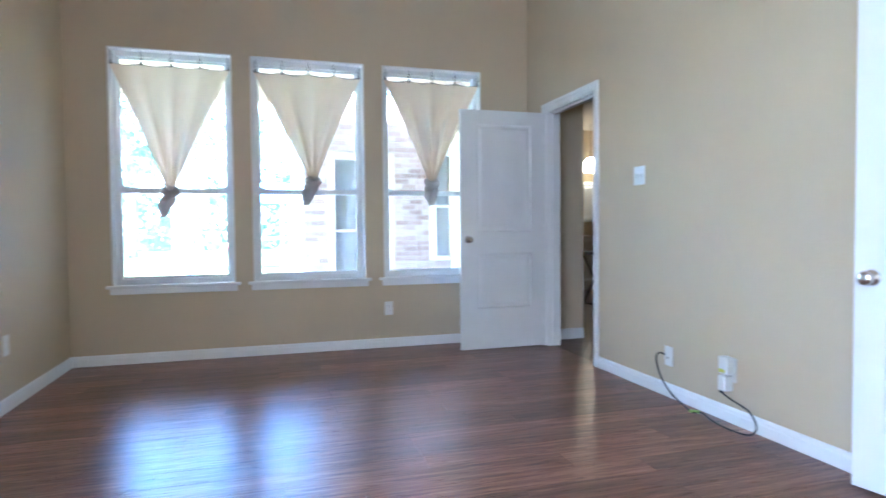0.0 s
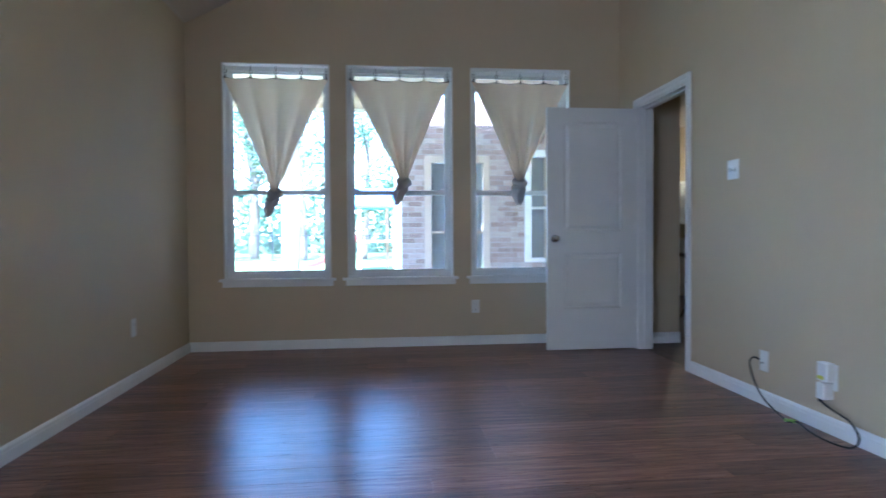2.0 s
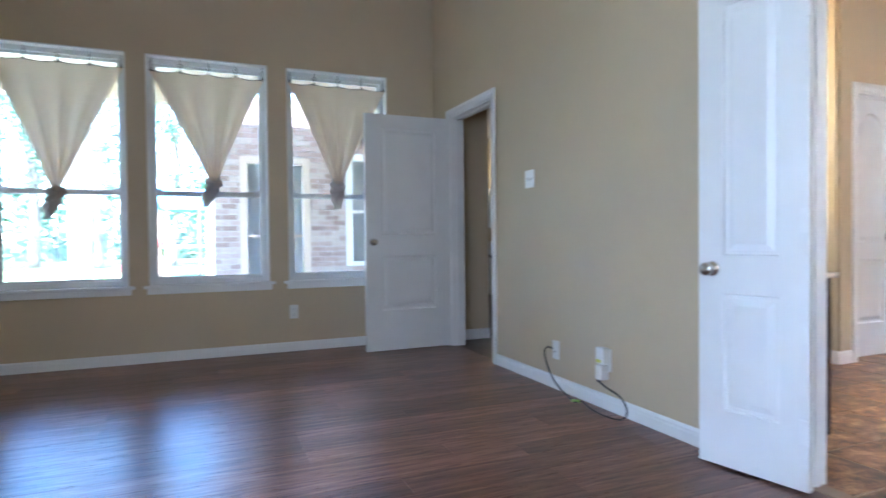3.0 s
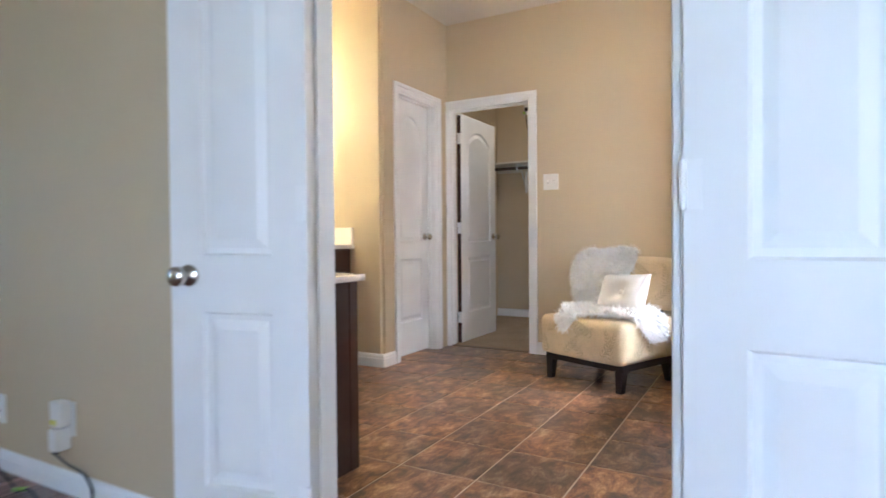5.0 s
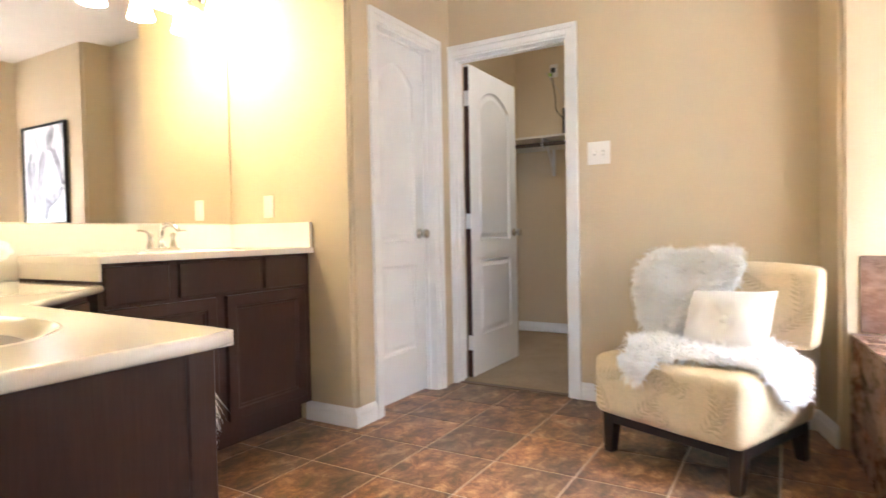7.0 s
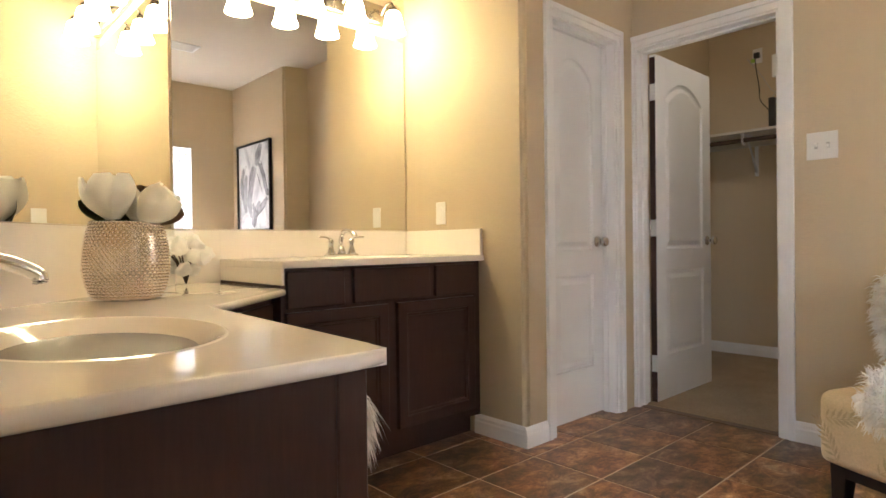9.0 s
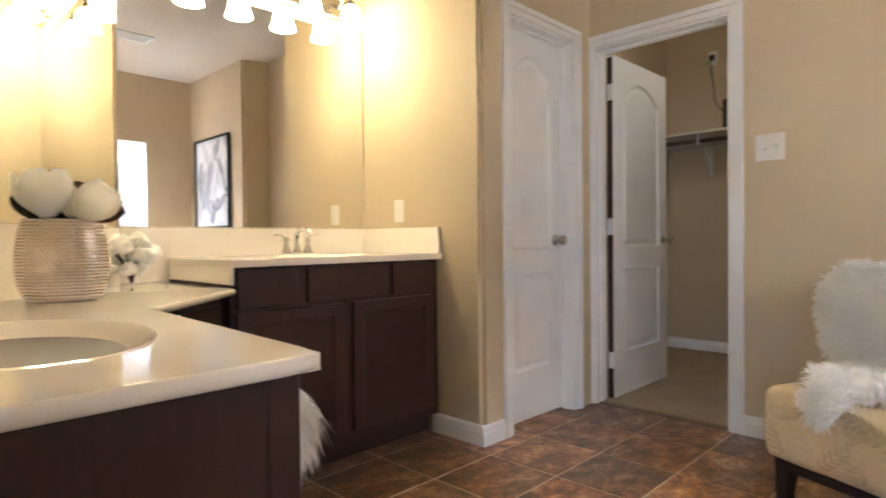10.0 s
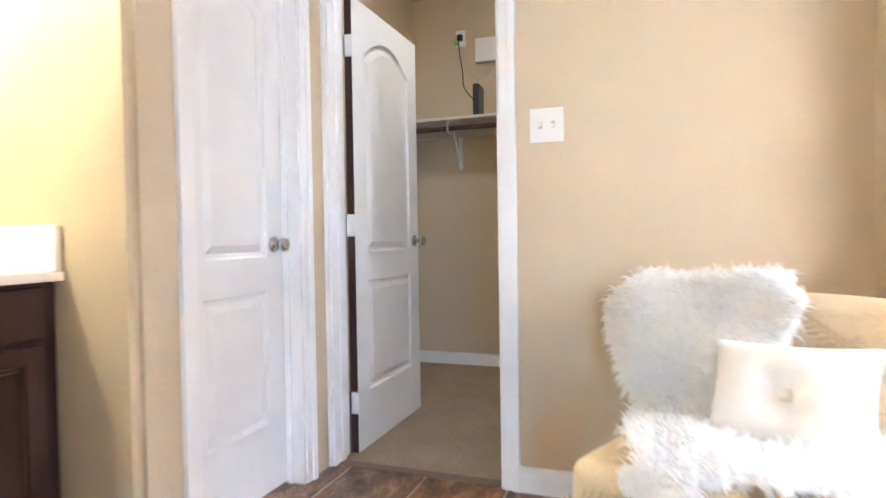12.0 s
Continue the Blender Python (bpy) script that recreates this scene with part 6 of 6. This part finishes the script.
IRON = paint("black_iron", (0.02, 0.02, 0.022), 0.5)
fence = empty("iron_fence", pose(0, 25.0, -0.2), "black iron picket fence at the end of the yard", "fence")
for z in (0.18, 1.20):
    bm = box(-16.0, 10.0, -0.015, 0.015, z - 0.02, z + 0.02)
    part("rail", bm, IRON, fence)
bm = bmesh.new()
for k in range(200):
    x = -15.9 + 0.13 * k
    add_box(bm, x - 0.009, x + 0.009, -0.009, 0.009, 0.02, 1.38)
tagged(part("pickets", bm, IRON, fence), kind="stuff")
for k in range(12):
    part("post", box(-16.0 + 2.36 * k - 0.03, -16.0 + 2.36 * k + 0.03, -0.03, 0.03, 0.0, 1.45), IRON, fence)

RED = paint("red_plastic", (0.30, 0.06, 0.05), 0.5, vary=0.1)
CEDAR = paint("weathered_cedar", (0.32, 0.20, 0.13), 0.8, vary=0.15, scale=6)
BLUEP = paint("blue_plastic", (0.10, 0.22, 0.40), 0.5)
play = empty("play_set", pose(0.05, 20.5, -0.2, 0, 0, 12), "wooden play set with a red slide and a small roof", "play set")
for x in (-0.6, 0.6):
    for y in (-0.6, 0.6):
        part("post", box(x - 0.05, x + 0.05, y - 0.05, y + 0.05, 0.0, 2.15), CEDAR, play)
part("platform", box(-0.66, 0.66, -0.66, 0.66, 0.95, 1.02), CEDAR, play)
bm = bmesh.new()
for s in (-1, 1):
    v = [bm.verts.new(p) for p in ((-0.8, 0, 2.75), (0.8, 0, 2.75), (0.8, s * 0.85, 2.1), (-0.8, s * 0.85, 2.1), (-0.8, 0, 2.81), (0.8, 0, 2.81), (0.8, s * 0.85, 2.16), (-0.8, s * 0.85, 2.16))]
    for q in ((0, 1, 2, 3), (4, 5, 6, 7), (0, 3, 7, 4), (1, 2, 6, 5), (2, 3, 7, 6), (0, 1, 5, 4)):
        bm.faces.new([v[i] for i in q])
bmesh.ops.recalc_face_normals(bm, faces=bm.faces)
part("roof", bm, BLUEP, play)
bm = bmesh.new()
pts = smooth_path([(-0.66, -0.2, 1.02), (-1.0, -0.25, 0.9), (-1.7, -0.3, 0.35), (-2.1, -0.3, 0.18), (-2.4, -0.3, 0.16)], 6)
prev = None
for p in pts:
    ring = [bm.verts.new(p + Vector((0, dy, dz))) for dy, dz in ((-0.28, 0.16), (-0.24, 0.02), (0.24, 0.02), (0.28, 0.16), (0.28, 0.10), (0.25, -0.02), (-0.25, -0.02), (-0.28, 0.10))]
    if prev:
        for i in range(8):
            bm.faces.new((prev[i], prev[(i + 1) % 8], ring[(i + 1) % 8], ring[i]))
    prev = ring
part("slide", bm, RED, play, "red plastic slide")
for k in range(5):
    part("rung", box(0.62, 0.70, -0.3, 0.3, 0.15 + 0.2 * k, 0.19 + 0.2 * k), CEDAR, play)


def leaf_mat():
    m, t, b = nodes_of("tree_leaves")
    geo = t.nodes.new("ShaderNodeNewGeometry")
    c = ramp(t, geo.outputs["Random Per Island"], [(0.0, (0.06, 0.11, 0.075)), (0.5, (0.10, 0.16, 0.10)), (1.0, (0.17, 0.23, 0.14))])
    t.links.new(c, b.inputs["Base Color"])
    b.inputs["Roughness"].default_value = 0.6
    return m


LEAVES = leaf_mat()
BARK = paint("grey_bark", (0.13, 0.10, 0.08), 0.9, vary=0.3, scale=8, bump_scale=25, bump_depth=0.02)


def tree(x, y, h, spread, seed, leaves=2600):
    rnd = random.Random(seed)
    th = empty("tree", pose(x, y, -0.2), "tall leafy green tree behind the fence", "tree", "yard trees")
    bm = bmesh.new()
    top = Vector((rnd.uniform(-0.3, 0.3), rnd.uniform(-0.3, 0.3), h * 0.72))
    add_tube(bm, smooth_path([(0, 0, 0), top * 0.4 + Vector((0.12, 0, 0)), top], 5), h * 0.022, 9, 0.3)
    ends = []
    for k in range(9):
        a = rnd.uniform(0, 2 * math.pi)
        s = top * rnd.uniform(0.32, 0.95)
        e = s + Vector((math.cos(a), math.sin(a), rnd.uniform(0.25, 0.8))) * spread * rnd.uniform(0.5, 0.95)
        add_tube(bm, smooth_path([s, s.lerp(e, 0.5) + Vector((0, 0, 0.15 * spread)), e], 4), h * 0.008, 6, 0.25)
        ends += [e, s.lerp(e, 0.65)]
    part("trunk", bm, BARK, th)
    centres = [(e, spread * rnd.uniform(0.22, 0.42)) for e in ends] + [(top + Vector((0, 0, spread * 0.3)), spread * 0.45)]
    vs, fs = [], []
    for _ in range(leaves):
        c, r = rnd.choice(centres)
        d = Vector((rnd.gauss(0, 1), rnd.gauss(0, 1), rnd.gauss(0, 0.8))).normalized() * r * rnd.random() ** 0.4
        p = c + d
        u = Vector((rnd.uniform(-1, 1), rnd.uniform(-1, 1), rnd.uniform(-0.6, 0.6))).normalized()
        w = u.cross(Vector((rnd.uniform(-1, 1), rnd.uniform(-1, 1), 1))).normalized()
        s = rnd.uniform(0.07, 0.15)
        n = len(vs)
        vs += [p - u * s, p + w * s * 0.5, p + u * s, p - w * s * 0.5]
        fs.append((n, n + 1, n + 2, n + 3))
    me = bpy.data.meshes.new("crown")
    me.from_pydata([tuple(v) for v in vs], [], fs)
    me.materials.append(LEAVES)
    ob = new("crown", me)
    ob.parent = th
    return th


for k, (x, y, h, s) in enumerate([(-9.5, 28, 9, 3.2), (-6.2, 31, 10.5, 3.6), (-3.4, 28.5, 8.5, 3.0), (-0.6, 30, 9.5, 3.3), (2.2, 29, 9, 3.2), (5.5, 32, 11, 3.8), (-12.5, 33, 11, 3.8), (-1.9, 37, 12, 4.2), (-7.8, 38, 12, 4.2), (3.8, 38, 12, 4.0)]):
    tree(x, y, h, s, 100 + k)
rnd = random.Random(77)
vs, fs = [], []
for _ in range(9000):
    a = rnd.uniform(-26, 22)
    p = Vector((a, 42 + rnd.uniform(-1.5, 1.5), -0.2 + rnd.random() ** 1.3 * (4.6 + 1.6 * noise.noise(Vector((a * 0.35, 0, 0))))))
    u = Vector((rnd.uniform(-1, 1), rnd.uniform(-0.4, 0.4), rnd.uniform(-0.8, 0.8))).normalized()
    w = u.cross(Vector((0.1, 1, 0.2))).normalized()
    s = rnd.uniform(0.14, 0.30)
    n = len(vs)
    vs += [p - u * s, p + w * s * 0.55, p + u * s, p - w * s * 0.55]
    fs.append((n, n + 1, n + 2, n + 3))
me = bpy.data.meshes.new("hedge")
me.from_pydata([tuple(v) for v in vs], [], fs)
me.materials.append(LEAVES)
tagged(new("hedge", me), "dense green undergrowth behind the yard's fence", "hedge", kind="stuff")

# neighbouring brick house outside the bathroom window
structure("neighbour_house", box(-6.0, 12.0, -6.5, -4.0, -0.2, 5.5), paint("neighbour_brick", (0.42, 0.30, 0.25), 0.85, vary=0.25, scale=9.0, grain=0.3), "pinkish brick side of the neighbouring house", "house")

# ---- brick wing of the house across the patio ----
BY, BX0, BX1, BZ0, BZ1 = 8.88, 0.62, 4.3, -0.08, 3.0
MORTAR = paint("pale_mortar", (0.46, 0.42, 0.38), 0.9, vary=0.1, scale=12, grain=0.2)
DOORO = (1.02, 1.90, -0.08, 2.10)
WINO = (2.55, 3.45, 0.55, 2.20)
wing = structure("house_wing", wall_with_holes("y", BY, BY + 0.2, BX0 + 0.01, BX1, BZ0, BZ1, [DOORO, WINO]), MORTAR, "brown and pink brick wing of the house across the patio", "wall")
structure("house_wing_side", box(BX0 + 0.01, BX0 + 0.21, BY + 0.2, 14.0, BZ0, BZ1), MORTAR, "brick side of the house wing", "wall")


def brick_mat():
    m, t, b = nodes_of("mottled_brick")
    info = t.nodes.new("ShaderNodeObjectInfo")
    geo = t.nodes.new("ShaderNodeNewGeometry")
    add = t.nodes.new("ShaderNodeMath")
    add.operation = "ADD"
    fr = t.nodes.new("ShaderNodeMath")
    fr.operation = "FRACT"
    t.links.new(info.outputs["Random"], add.inputs[0])
    t.links.new(geo.outputs["Random Per Island"], add.inputs[1])
    t.links.new(add.outputs[0], fr.inputs[0])
    c = ramp(t, fr.outputs[0], [(0.0, (0.28, 0.20, 0.17)), (0.35, (0.37, 0.27, 0.235)), (0.7, (0.43, 0.33, 0.29)), (1.0, (0.49, 0.41, 0.37))])
    g = ramp(t, noise_of(t, 40.0, 5.0, 0.7), [(0.3, (0.72, 0.72, 0.72)), (0.7, (1.08, 1.06, 1.04))])
    t.links.new(mixed(t, c, g, 1.0, "MULTIPLY"), b.inputs["Base Color"])
    b.inputs["Roughness"].default_value = 0.85
    bump(t, b, noise_of(t, 60.0, 4.0), 0.5, 0.004)
    return m


BRICK = brick_mat()
BL, BH, BG = 0.198, 0.068, 0.010
brick_shared = {}


def brick_mesh(length):
    key = round(length, 3)
    if key not in brick_shared:
        bm = bmesh.new()
        add_box(bm, 0, length, -0.010, 0.012, 0, BH, 0.0035, 1)
        me = bpy.data.meshes.new("brick")
        bm.to_mesh(me)
        bm.free()
        me.materials.append(BRICK)
        brick_shared[key] = me
    return brick_shared[key]


rest = bmesh.new()
count = 0
rr = random.Random(21)
row = 0
z = BZ0
while z + BH < BZ1:
    x = BX0 - (0.104 if row % 2 else 0.0)
    while x < BX1:
        a, b = max(x, BX0), min(x + BL, BX1)
        spans = [(a, b)]
        for h0, h1, hz0, hz1 in (DOORO, WINO):
            if z + BH > hz0 and z < hz1:
                spans = [(p, q) for s0, s1 in spans for p, q in ((s0, min(s1, h0 - 0.06)), (max(s0, h1 + 0.06), s1)) if q - p > 0.02]
        for p, q in spans:
            if q - p < 0.02:
                continue
            if 0.45 < z < 2.35 and p < 2.75 and count < 300:
                ob = new("brick", brick_mesh(q - p))
                ob.parent = wing
                ob.location = (p, BY + rr.uniform(-0.0015, 0.0015), z)
                count += 1
            else:
                add_box(rest, p, q, BY - 0.010 + rr.uniform(-0.0015, 0.0015), BY + 0.012, z, z + BH)
        x += BL + BG
    z += BH + BG
    row += 1
tagged(part("brickwork", rest, BRICK, wing, "remaining brickwork of the wing"), kind="stuff")
# glazed patio door and window in the wing
for nm, (a, b, c, d), lab in (("patio_door", DOORO, "glazed patio door in a grey-tan frame"), ("wing_window", WINO, "white framed window in the brick wing")):
    th = empty(nm, pose(0, BY, 0), lab, "door" if nm == "patio_door" else "window", kind="structure")
    bm = bmesh.new()
    for p, q, r, s in ((a - 0.055, a + 0.05, c, d + 0.055), (b - 0.05, b + 0.055, c, d + 0.055), (a + 0.05, b - 0.05, d - 0.05, d + 0.055), (a + 0.05, b - 0.05, c, c + 0.06), (a + 0.05, b - 0.05, (c + d) / 2 - 0.02, (c + d) / 2 + 0.02)):
        add_box(bm, p, q, -0.02, 0.05, r, s, 0.004, 1)
    part("frame", bm, PWHITE if nm == "wing_window" else STUCCO, th)
    pn = part("pane", box(a + 0.045, b - 0.045, 0.02, 0.026, c + 0.055, d - 0.045), GLASS, th)
    part("blind", box(a + 0.045, b - 0.045, 0.10, 0.11, c + 0.055, d - 0.045), paint(nm + "_blind", (0.35, 0.36, 0.38), 0.6), th, "grey drawn blind")
